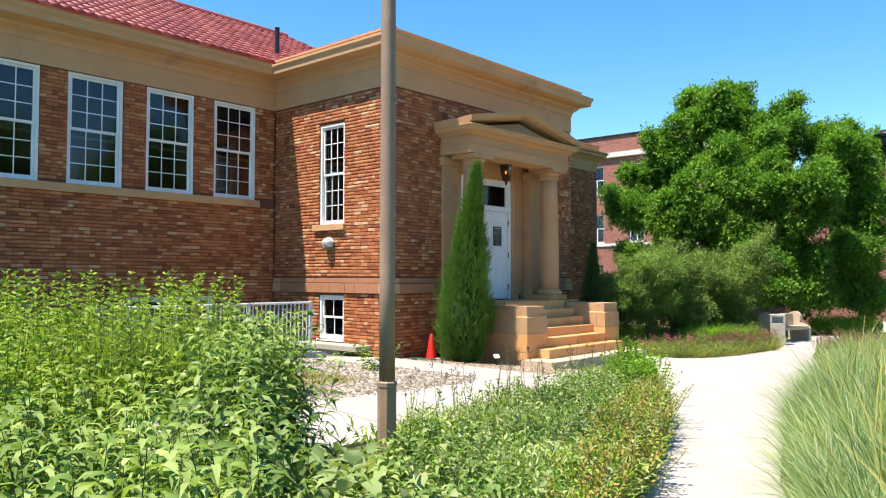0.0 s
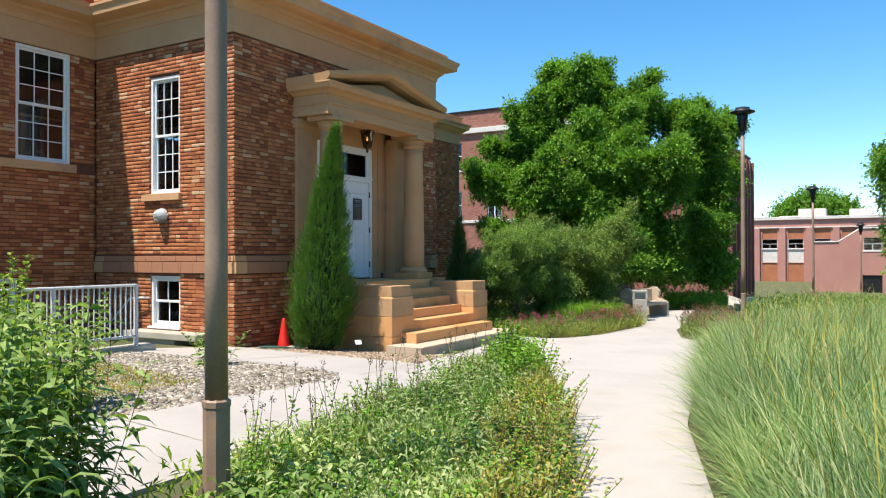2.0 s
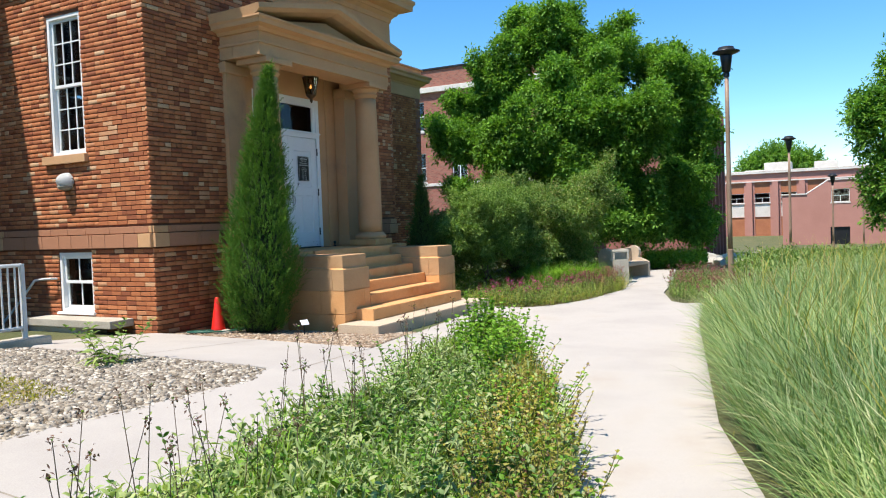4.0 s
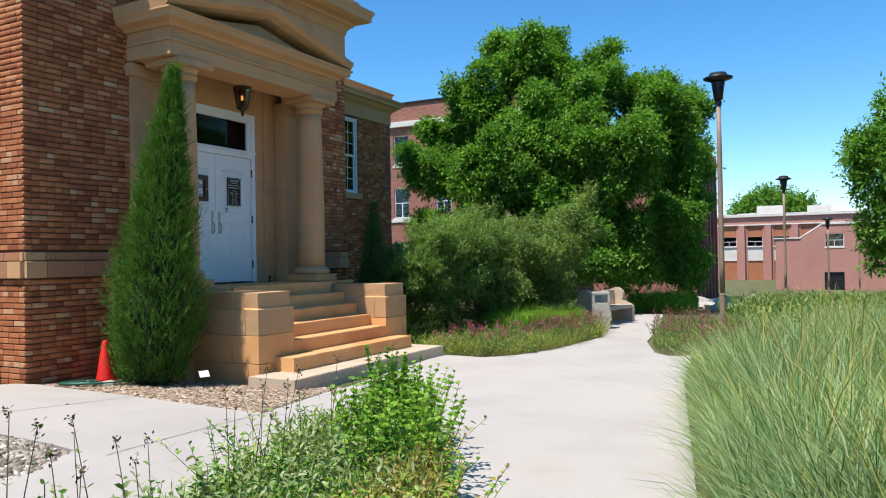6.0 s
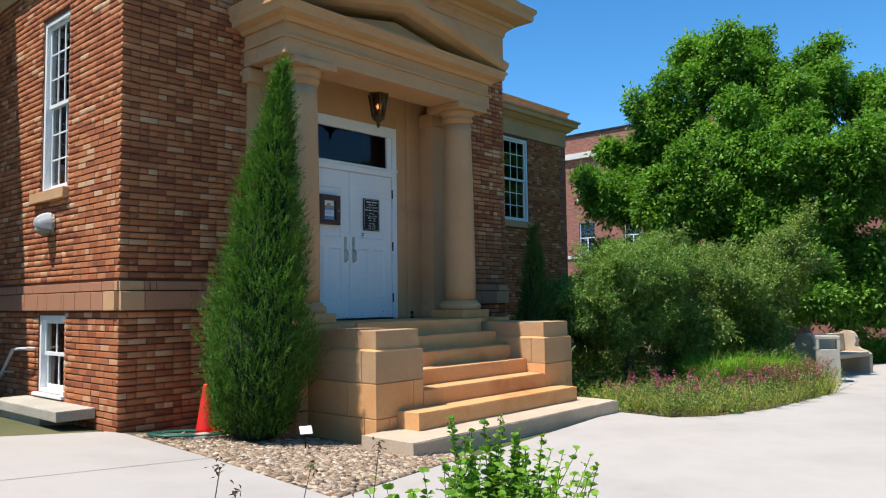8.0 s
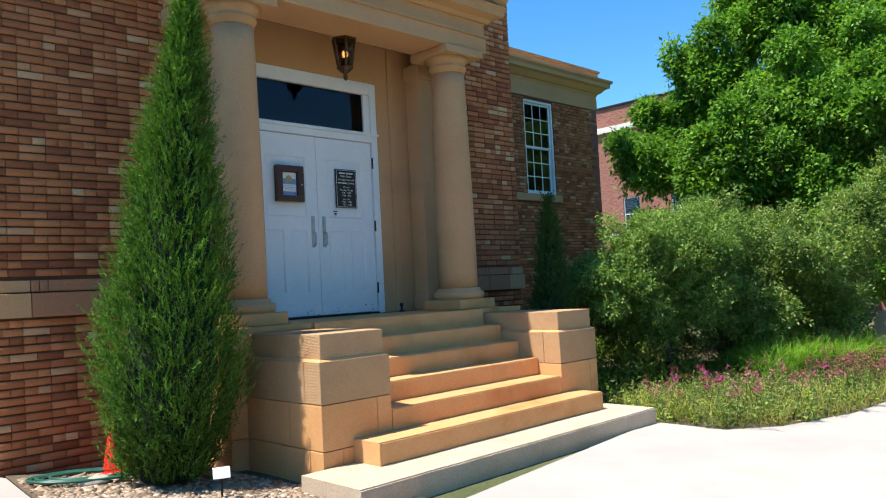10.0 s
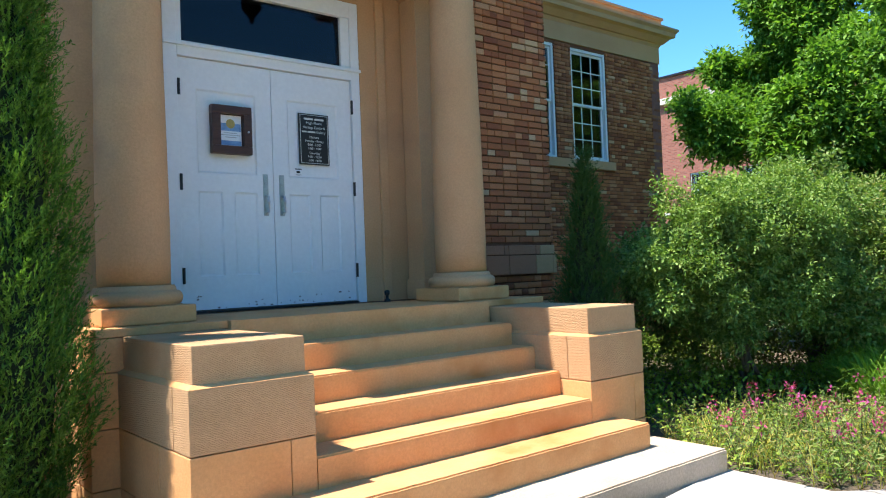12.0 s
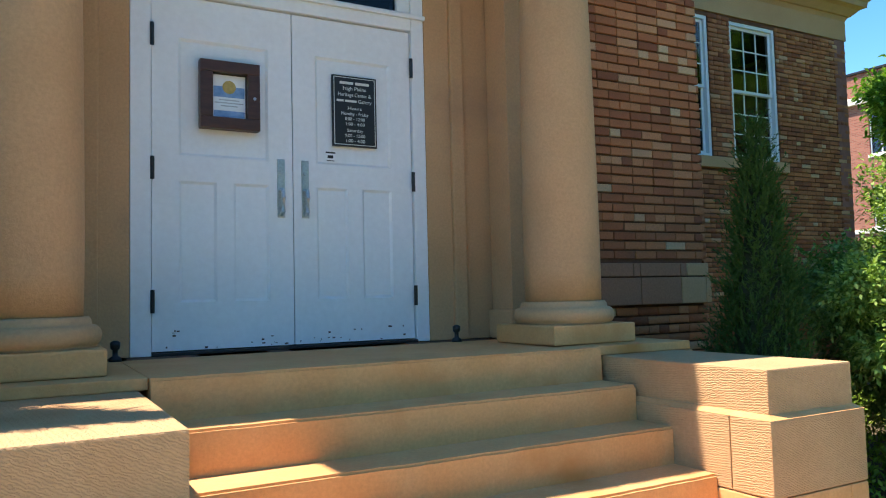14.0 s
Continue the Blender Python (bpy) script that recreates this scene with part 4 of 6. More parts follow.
def cheek(x0, x1, outer, label):
    """A cheek block of coursed stone with a set-back cap."""
    t = thing("cheek_block", pose(0, 0, 0), label, "stone block", "cheek blocks beside the steps", "structure")
    yf = -2.36
    for k, (z0, z1) in enumerate(((-0.2, 0.30), (0.305, 0.66), (0.665, 0.995))):
        cut = (x0 + x1) / 2 + (-0.16, 0.2, 0.0)[k]
        for a, b in ((x0, cut - 0.002), (cut + 0.002, x1)) if k != 2 else ((x0, x1),):
            ym = yf + (0.18, 0.45, 0.22)[k]
            face = TOOLED if k == 2 else SANDSTONE
            part("stone", boxed(a, yf, z0, b, ym - 0.002, z1, bevel=0.007), face, t)
            part("stone", boxed(a, ym + 0.002, z0, b, -1.242, z1, bevel=0.007), face, t)
    bm = bmesh.new()
    ledge = [bm.verts.new(p) for p in ((x0, yf, 0.995), (x1, yf, 0.995), (x1, -1.242, 0.995), (x0, -1.242, 0.995))]
    top = [bm.verts.new(p) for p in ((x0 + 0.035, yf + 0.035, 1.015), (x1 - 0.035, yf + 0.035, 1.015), (x1 - 0.035, -1.242, 1.015), (x0 + 0.035, -1.242, 1.015))]
    for i in range(4):
        bm.faces.new((ledge[i], ledge[(i + 1) % 4], top[(i + 1) % 4], top[i]))
    part("weathering", bm, SANDSTONE, t)
    part("cap", boxed(x0 + 0.035, yf + 0.035, 1.0, x1 - 0.035, -1.242, 1.21, bevel=0.008), TOOLED, t, "tooled pale cap stone")
    xa, xb = (outer, x1) if outer < x0 else (x0, outer)
    for k, (z0, z1) in enumerate(((-0.2, 0.30), (0.305, 0.66), (0.665, 0.995))):
        part("stone", boxed(xa, -1.24, z0, xb, YF - 0.002, z1, bevel=0.007), SANDSTONE, t)
    part("cap", boxed(xa + 0.035, -1.238, 1.0, xb - 0.035, YF - 0.002, 1.205, bevel=0.008), SANDSTONE, t)


cheek(-1.68, -0.97, -1.84, "buff sandstone cheek block with tooled cap")
cheek(1.375, 2.03, 2.16, "orange sandstone cheek block with tooled cap")
part("core", boxed(-0.95, -1.26, -0.2, 1.36, -0.21, 1.075), SANDSTONE, steps)
for i, (a, y, b, z) in enumerate(ST[2:]):
    part("core", boxed(-0.96, y + 0.03, -0.2, 1.36, y + 0.28, z - 0.182), SANDSTONE, steps)


# ---- doors ----
DY = 0.03
frame_ = thing("door_frame", pose(0, 0, 0), "white painted door frame with dark transom light", "door frame", kind="structure")
part("frame", boxed(-0.895, 0.004, 1.262, -0.782, 0.16, 4.125, bevel=0.004), DOORWHITE, frame_)
part("frame", boxed(0.895, 0.004, 1.262, 0.99, 0.16, 4.125, bevel=0.004), DOORWHITE, frame_)
part("frame", boxed(-0.781, 0.004, 3.975, 0.894, 0.16, 4.125, bevel=0.004), DOORWHITE, frame_)
part("transom_bar", boxed(-0.781, 0.002, 3.375, 0.894, 0.16, 3.50, bevel=0.006), DOORWHITE, frame_)
part("moulding", boxed(-0.90, -0.022, 3.455, 0.995, 0.001, 3.485, bevel=0.006), DOORWHITE, frame_)
for x0, x1 in ((-0.781, -0.735), (0.80, 0.894)):
    part("frame", boxed(x0, 0.02, 3.501, x1, 0.14, 3.974, bevel=0.004), DOORWHITE, frame_)
t = part("transom_glass", boxed(-0.736, 0.05, 3.50, 0.802, 0.058, 3.976), DARKGLASS, frame_, "transom light, glass coloured navy for its dark reflection")
t.visible_shadow = False
part("threshold", boxed(-0.781, -0.01, 1.26, 0.894, 0.16, 1.278, bevel=0.003), DARKMETAL, frame_, "dark metal threshold")
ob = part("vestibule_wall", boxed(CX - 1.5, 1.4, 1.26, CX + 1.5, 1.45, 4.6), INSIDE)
tagged(ob, "plain wall inside the entrance, coloured near black for gloom", "wall", kind="structure")
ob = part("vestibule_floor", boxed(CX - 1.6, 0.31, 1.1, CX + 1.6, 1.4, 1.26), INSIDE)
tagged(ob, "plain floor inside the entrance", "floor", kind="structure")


def door_leaf(x0, x1, hinge, label):
    d = thing("door", pose(0, 0, 0), label, "door", "double entrance doors")
    z0, z1, y = 1.285, 3.368, DY
    xs = (x0 + 0.15, x1 - 0.15)
    part("panel", boxed(x0, y + 0.012, z0, x1, y + 0.045, z1), DOORWHITE, d)
    rails = [(x0, z0, x1, 1.56), (x0, 2.27, x1, 2.42), (x0, 3.12, x1, z1), (x0, 1.56, xs[0], 2.27), (xs[1], 1.56, x1, 2.27), (x0, 2.42, xs[0], 3.12), (xs[1], 2.42, x1, 3.12),
             ((x0 + x1) / 2 - 0.05, 1.56, (x0 + x1) / 2 + 0.05, 2.27)]
    for a, b, c, e in rails:
        part("stile", boxed(a, y, b, c, y + 0.014, e), DOORWHITE, d)
    for p, q, r, s in ((xs[0], 2.42, xs[1], 3.12), (xs[0], 1.56, (x0 + x1) / 2 - 0.05, 2.27), ((x0 + x1) / 2 + 0.05, 1.56, xs[1], 2.27)):
        bm = bmesh.new()
        outer, inner = [(p, q), (r, q), (r, s), (p, s)], [(p + 0.016, q + 0.016), (r - 0.016, q + 0.016), (r - 0.016, s - 0.016), (p + 0.016, s - 0.016)]
        a = [bm.verts.new((x, y - 0.001, z)) for x, z in outer]
        b = [bm.verts.new((x, y + 0.0115, z)) for x, z in inner]
        for i in range(4):
            bm.faces.new((a[i], a[(i + 1) % 4], b[(i + 1) % 4], b[i]))
        part("panel_moulding", bm, DOORWHITE, d)
    hx = x0 if hinge < 0 else x1
    for z in (3.115, 2.335, 1.57):
        part("hinge", tube([(hx, y - 0.03, z - 0.066), (hx, y - 0.03, z + 0.066)], 0.012, 10), DARKMETAL, d, "dark steel hinge")
    px = x1 - 0.075 if hinge < 0 else x0 + 0.075
    h = part("pull_handle", boxed(px - 0.024, y - 0.008, 2.07, px + 0.024, y, 2.435, bevel=0.003), STEEL, d, "steel pull handle")
    part("grip", tube([(px, y - 0.005, 2.09), (px, y - 0.05, 2.105), (px, y - 0.055, 2.19), (px, y - 0.045, 2.235), (px, y - 0.005, 2.245)], 0.013, 10), STEEL, h)
    part("lock_cylinder", tube([(px, y - 0.02, 2.355), (px, y - 0.006, 2.355)], 0.017, 14), STEEL, h)
    bm = bmesh.new()
    rng = random.Random(int(x0 * 100) + 7)
    for _ in range(16):                                  # chipped paint near the bottom edge
        cx, cz, w, hh = rng.uniform(x0 + 0.02, x1 - 0.05), z0 + rng.random() ** 2 * 0.12 + 0.004, rng.uniform(0.004, 0.02), rng.uniform(0.003, 0.012)
        box(bm, cx, y - 0.0012, cz, cx + w, y + 0.001, cz + hh)
    part("paint_chips", bm, WOODFRAME, d, "chipped paint showing dark wood")
    return d


door_l = door_leaf(-0.776, CX - 0.003, -1, "white panelled door leaf with steel pull handle, closed")
door_r = door_leaf(CX + 0.003, 0.889, 1, "white panelled door leaf with chipped lower edge, closed")


def plate(bm, x0, z0, x1, z1, y, t=0.002):
    return box(bm, x0, y - t, z0, x1, y, z1)


def lettering(body, size, x, z, y, parent, material=LETTER, width=None):
    cu = bpy.data.curves.new("lettering", "FONT")
    cu.body, cu.size, cu.align_x, cu.extrude = body, size, "CENTER", 0.0008
    tmp = new("lettering", cu)
    dg = bpy.context.evaluated_depsgraph_get()
    me = bpy.data.meshes.new_from_object(tmp.evaluated_get(dg))
    bpy.data.objects.remove(tmp)
    ob = new("lettering", me)
    me.materials.clear()
    me.materials.append(material)
    ob.parent = parent
    s = 1.0
    if width:
        xsz = [v.co.x for v in me.vertices]
        s = min(1.3, width / (max(xsz) - min(xsz)))
    ob.matrix_world = pose(x, y, z, 90, 0, 0) @ Matrix.Diagonal((s, 1, 1, 1))
    return ob


# hours plaque on the right-hand leaf
plq = thing("hours_plaque", pose(0, 0, 0), "dark plaque with pale lettering on the door", "plaque")
part("plate", boxed(0.322, DY - 0.018, 2.545, 0.632, DY - 0.002, 3.012, bevel=0.003), BLACK, plq)
bm = bmesh.new()
for a in ((0.333, 2.556, 0.621, 2.560), (0.333, 2.997, 0.621, 3.001), (0.333, 2.560, 0.337, 2.997), (0.617, 2.560, 0.621, 2.997)):
    plate(bm, *a, DY - 0.018)
part("border_line", bm, LETTER, plq)
bm = bmesh.new()
plate(bm, 0.375, 2.955, 0.468, 2.972, DY - 0.018)
plate(bm, 0.482, 2.955, 0.58, 2.972, DY - 0.018)
part("name_bar", bm, LETTER, plq)
bm = bmesh.new()
plate(bm, 0.352, 2.838, 0.40, 2.852, DY - 0.018)
plate(bm, 0.41, 2.838, 0.49, 2.852, DY - 0.018)
part("name_bar", bm, LETTER, plq)
for body, z, size, w in (("High Plains", 2.917, 0.034, 0.16), ("Heritage Center &", 2.876, 0.034, 0.23), ("Gallery", 2.836, 0.032, 0.095), ("Hours", 2.788, 0.03, 0.10), ("Monday - Friday", 2.752, 0.03, 0.19),
                         ("8:00 - 12:00", 2.718, 0.03, 0.14), ("1:00 - 4:00", 2.684, 0.03, 0.13), ("Saturday", 2.642, 0.03, 0.11), ("9:00 - 12:00", 2.608, 0.03, 0.14), ("1:00 - 4:00", 2.574, 0.03, 0.13)):
    lettering(body, size, 0.548 if body == "Gallery" else 0.477, z, DY - 0.0185, plq, width=w)
# small white notice below it
ob = thing("notice_sticker", pose(0, 0, 0), "small white sticker with grey print on the door", "sticker")
part("sheet", boxed(0.268, DY - 0.003, 2.432, 0.352, DY - 0.001, 2.512), PAPER, ob)
bm = bmesh.new()
plate(bm, 0.277, 2.494, 0.343, 2.504, DY - 0.003, 0.0006)
plate(bm, 0.29, 2.462, 0.328, 2.482, DY - 0.003, 0.0006)
plate(bm, 0.284, 2.444, 0.336, 2.449, DY - 0.003, 0.0006)
part("print", bm, DARKMETAL, ob)
# notice case on the left-hand leaf
case = thing("notice_case", pose(0, 0, 0), "dark wooden notice case with a paper inside, on the door", "notice case")
X0, X1, Z0, Z1 = -0.515, -0.16, 2.585, 2.995
for a in ((X0, Z0, X1, Z0 + 0.07), (X0, Z1 - 0.07, X1, Z1), (X0, Z0 + 0.07, X0 + 0.075, Z1 - 0.07), (X1 - 0.075, Z0 + 0.07, X1, Z1 - 0.07)):
    part("frame", boxed(a[0], DY - 0.07, a[1], a[2], DY - 0.002, a[3], bevel=0.007), WOODFRAME, case)
part("back", boxed(X0 + 0.07, DY - 0.02, Z0 + 0.065, X1 - 0.07, DY - 0.004, Z1 - 0.065), BLACK, case)
sheet_ = part("paper", boxed(X0 + 0.08, DY - 0.024, Z0 + 0.075, X1 - 0.08, DY - 0.021, Z1 - 0.075), PAPER, case)
bm = bmesh.new()
plate(bm, X0 + 0.085, Z0 + 0.2, X1 - 0.085, Z0 + 0.265, DY - 0.0245, 0.0006)
plate(bm, X0 + 0.085, Z0 + 0.08, X1 - 0.085, Z0 + 0.118, DY - 0.0245, 0.0006)
part("blue_band", bm, PAPERBLUE, sheet_)
bm = tube([((X0 + X1) / 2, DY - 0.0262, Z0 + 0.262), ((X0 + X1) / 2, DY - 0.0252, Z0 + 0.262)], 0.04, 24)
part("round_emblem", bm, GOLD, sheet_)
bm = bmesh.new()
for k, w in enumerate((0.06, 0.085, 0.05)):
    plate(bm, (X0 + X1) / 2 - w, Z0 + 0.18 - k * 0.018, (X0 + X1) / 2 + w, Z0 + 0.187 - k * 0.018, DY - 0.0245, 0.0006)
part("print", bm, STEEL, sheet_)
part("lock", tube([(X1 - 0.035, DY - 0.078, 2.78), (X1 - 0.035, DY - 0.068, 2.78)], 0.009, 12), STEEL, case)
for sx in (CX - 1.05, CX + 1.02):
    ob = tagged(part("door_stop", lathe([(0.035, 0), (0.03, 0.02), (0.014, 0.03), (0.014, 0.06), (0.024, 0.068), (0.026, 0.1), (0.012, 0.11)], 14), DARKMETAL, smooth=True), "small black rubber door stop on the landing", "door stop")
    ob.location = (sx, -0.2, 1.26)

# ---- porch lantern ----
lan = thing("porch_lantern", pose(0.17, -0.47, 0), "bronze six-sided lantern, lit, hanging from the porch ceiling", "lantern")
part("canopy", lathe([(0.10, 4.63), (0.10, 4.605), (0.06, 4.58), (0.02, 4.57)], 24), BRONZE, lan, smooth=True)
part("stem", tube([(0, 0, 4.575), (0, 0, 4.46)], 0.014, 8), BRONZE, lan)
part("roof", lathe([(0.15, 4.40), (0.158, 4.415), (0.10, 4.455), (0.055, 4.485), (0.015, 4.495)], 6), BRONZE, lan)
for k in range(6):
    a0 = math.pi / 3 * k
    part("bar", tube([(0.138 * math.cos(a0), 0.138 * math.sin(a0), 4.405), (0.085 * math.cos(a0), 0.085 * math.sin(a0), 4.09)], 0.011, 6), BRONZE, lan)
    a1 = a0 + math.pi / 3
    bm = bmesh.new()
    bm.faces.new([bm.verts.new((r * math.cos(a), r * math.sin(a), z)) for r, a, z in ((0.136, a0, 4.40), (0.136, a1, 4.40), (0.084, a1, 4.095), (0.084, a0, 4.095))])
    bmesh.ops.solidify(bm, geom=bm.faces[:], thickness=0.003)
    p = part("pane", bm, AMBERGLASS, lan, "smoky amber lantern glass")
    p.visible_shadow = False
part("bottom", lathe([(0.096, 4.095), (0.098, 4.08), (0.05, 4.04), (0.02, 4.015), (0.028, 3.99), (0.022, 3.965), (0.006, 3.94)], 12), BRONZE, lan, smooth=True)
part("candle", tube([(0, 0, 4.1), (0, 0, 4.2)], 0.016, 10), BRONZE, lan)
part("bulb", lathe([(0.008, 4.2), (0.02, 4.225), (0.016, 4.26), (0.003, 4.285)], 12), BULB, lan, "lit warm bulb", smooth=True)

# ---- side wall: lamp, ledge, railing ----
wl = thing("wall_lamp", pose(XL, 1.62, 2.52), "white half-round wall lamp on the brick", "wall lamp")
part("back_plate", tube([(0.0, 0, 0), (-0.03, 0, 0)], 0.12, 24), WHITE, wl)
bm = bmesh.new()
bmesh.ops.create_uvsphere(bm, u_segments=24, v_segments=14, radius=0.145)
for v in bm.verts:
    v.co.x = -abs(v.co.x) * 1.25 - 0.02
    v.co.z *= 0.95
part("shade", bm, WHITE, wl, smooth=True)
bm = bmesh.new()
bmesh.ops.create_uvsphere(bm, u_segments=20, v_segments=10, radius=0.118)
for v in bm.verts:
    v.co.x = -abs(v.co.x) * 1.3 - 0.035
    v.co.z = v.co.z * 0.55 - 0.085
part("lens", bm, KERB, wl, "dull grey lens", smooth=True)
ob = part("concrete_ledge", boxed(XL - 0.42, 0.30, 0.285, XL - 0.002, 2.3, 0.40, bevel=0.012), KERB)
tagged(ob, "weathered concrete ledge along the wall foot", "ledge", kind="structure")
ob = part("area_wall", boxed(XL - 0.36, 0.9, -0.1, XL - 0.004, 2.28, 0.284, bevel=0.006), KERB)
tagged(ob, "block wall under the concrete ledge", "wall", kind="structure")
KY = -0.50
ob = part("concrete_kerb", boxed(-9.6, KY - 0.14, 0.2, -5.35, KY + 0.16, 0.475, bevel=0.02), KERB)
tagged(ob, "weathered concrete kerb below the railing", "kerb", kind="structure")
rail = thing("railing", pose(0, 0, 0), "pale grey painted steel railing at the basement stair", "railing")
for z in (1.345, 0.60):
    part("rail", tube([(-9.5, KY, z), (-5.6, KY, z)], 0.022, 8), GALV, rail)
for k in range(4):
    part("post", boxed(-5.625 - k * 1.28, KY - 0.025, 0.474, -5.575 - k * 1.28, KY + 0.025, 1.36, bevel=0.004), GALV, rail)
for k in range(46):
    if k % 15 != 0:
        part("baluster", boxed(-5.608 - k * 0.0853, KY - 0.009, 0.6, -5.592 - k * 0.0853, KY + 0.009, 1.34), GALV, rail)
hr = thing("handrail", pose(0, 0, 0), "pale steel handrail sloping down the brick wall", "handrail")
part("rail", tube([(XL - 0.004, 2.04, 0.985), (-3.47, 2.05, 0.99), (-3.5, 2.12, 0.99), (-3.5, 2.42, 0.965), (-3.5, 2.84, 0.61), (-3.5, 3.3, 0.26)], 0.02, 8), GALV, hr)
part("bracket", tube([(XL - 0.004, 2.75, 0.66), (-3.5, 2.75, 0.68)], 0.012, 8), GALV, hr)

# ---- small things at the wall foot ----
cn = thing("traffic_cone", pose(-2.58, -0.62, gz(-2.58, -0.62) + 0.02), "plain red plastic traffic cone on the ground", "traffic cone")
part("base", boxed(-0.14, -0.14, 0, 0.14, 0.14, 0.022, bevel=0.008), RED, cn)
part("body", lathe([(0.112, 0.02), (0.105, 0.05), (0.035, 0.5), (0.028, 0.52), (0.02, 0.525)], 28), RED, cn, smooth=True)
pts = []
rng = random.Random(3)
for k in range(190):
    a = k * 0.21
    r = 0.36 + 0.07 * math.sin(k * 0.093) + 0.03 * math.sin(k * 0.37)
    x, y = -2.80 + r * 1.25 * math.cos(a), -0.82 + r * 0.72 * math.sin(a)
    pts.append((x, y, gz(x, y) + 0.03 + 0.045 * (k % 30) / 30))
tagged(part("garden_hose", tube(pts, 0.011, 6), HOSE, smooth=True), "dark green garden hose coiled on the mulch", "hose")
bm = bmesh.new()
bmesh.ops.create_icosphere(bm, subdivisions=2, radius=1)
for v in bm.verts:
    v.co *= 1 + 0.25 * noise.noise(v.co * 2.0)
    v.co = Vector((v.co.x * 0.13, v.co.y * 0.08, v.co.z * 0.045))
ob = tagged(part("flat_stone", bm, KERB), "pale flat stone lying on the mulch", "stone")
ob.location = (-2.93, -1.08, gz(-2.93, -1.08) + 0.04)
sg = thing("plant_label", pose(-2.43, -2.16, gz(-2.43, -2.16), 0, 0, -25), "small white plant label on a stake", "plant label")
part("stake", boxed(-0.008, -0.006, 0, 0.008, 0.006, 0.19), DARKMETAL, sg)
ob = part("plate", boxed(-0.06, -0.045, -0.004, 0.06, 0.045, 0.004, bevel=0.003), PAPER, sg)
ob.matrix_basis = pose(0, -0.02, 0.2, 50, 0, 0)

# ---- lamp posts ----


def lamp_post(x, y, top, label, head=True):
    z = gz(x, y)
    h = top - z
    t = thing("lamp_post", pose(x, y, z), label, "lamp post", "lamp posts along the walk")
    part("base_sleeve", lathe([(0.072, -0.1), (0.072, 0.72), (0.077, 0.725), (0.077, 0.755), (0.06, 0.77)], 8), POLE, t)
    part("shaft", lathe([(0.062, 0.74), (0.061, 1.5), (0.056, h * 0.7), (0.052, h - 0.78)], 28), POLE, t, "brown painted steel shaft", smooth=True)
    if not head:
        part("cap", lathe([(0.053, h - 0.785), (0.057, h - 0.78), (0.057, h - 0.74), (0.02, h - 0.72)], 16), POLE, t)
        return t
    part("collar", lathe([(0.062, h - 0.80), (0.075, h - 0.79), (0.075, h - 0.70), (0.05, h - 0.68)], 16), DARKMETAL, t)
    part("lamp_body", lathe([(0.07, h - 0.68), (0.10, h - 0.66), (0.155, h - 0.26), (0.15, h - 0.24)], 16), DARKMETAL, t, "dark tapered lamp housing", smooth=True)
    part("hat", lathe([(0.14, h - 0.24), (0.335, h - 0.17), (0.34, h - 0.14), (0.22, h - 0.10), (0.19, h - 0.03), (0.05, h)], 24), DARKMETAL, t, "wide dark lamp hat", smooth=True)
    return t


lamp_post(-10.01, -6.905, 6.5, "plain brown steel post with a stout base sleeve", False)
lamp_post(10.0, -6.40, 5.95, "brown lamp post with dark wide-brimmed head, by the grass")
lamp_post(29.2, -6.60, 5.15, "slim lamp post with dark head on the far lawn")
lamp_post(47.0, -8.1, 3.9, "slim far lamp post before the pink building")
lamp_post(55.0, -10.0, 3.3, "slim far lamp post before the pink building")

# ---- bench and bin ----
bz = gz(9.8, -3.2)
bench = thing("stone_bench", pose(8.9, -3.5, bz, 0, 0, -12), "pale cast stone bench with scrolled ends", "bench")
for x in (0, 1.65):
    bm = bmesh.new()
    prof = [(-0.35, 0), (0.3, 0), (0.3, 0.40), (0.22, 0.46), (0.1, 0.5)] + [(-0.16 + 0.2 * math.cos(a), 0.68 + 0.2 * math.sin(a)) for a in np.linspace(-0.6, math.pi, 9)] + [(-0.35, 0.5)]
    fa = [bm.verts.new((x, -p, z)) for p, z in prof]
    fb = [bm.verts.new((x + 0.13, -p, z)) for p, z in prof]
    bm.faces.new(fa)
    bm.faces.new(fb[::-1])
    for i in range(len(fa)):
        j = (i + 1) % len(fa)
        bm.faces.new((fa[i], fb[i], fb[j], fa[j]))
    part("end_panel", bm, BENCHSTONE, bench)
part("seat", boxed(0.13, -0.3, 0.36, 1.65, 0.28, 0.45, bevel=0.01), BENCHSTONE, bench)
part("backrest", boxed(0.13, 0.2, 0.45, 1.65, 0.32, 0.82, bevel=0.015), BENCHSTONE, bench)
litter = thing("litter_bin", pose(7.98, -4.02, gz(8, -4.02), 0, 0, 20), "square concrete litter bin with open top slots", "litter bin")
part("body", boxed(-0.19, -0.19, 0, 0.19, 0.19, 0.62, bevel=0.012), KERB, litter)
for sx in (-1, 1):
    for sy in (-1, 1):
        part("corner_post", boxed(sx * 0.17 - 0.025, sy * 0.17 - 0.025, 0.62, sx * 0.17 + 0.025, sy * 0.17 + 0.025, 0.80), KERB, litter)
part("lid", boxed(-0.2, -0.2, 0.80, 0.2, 0.2, 0.86, bevel=0.012), KERB, litter)

# ---- far buildings ----


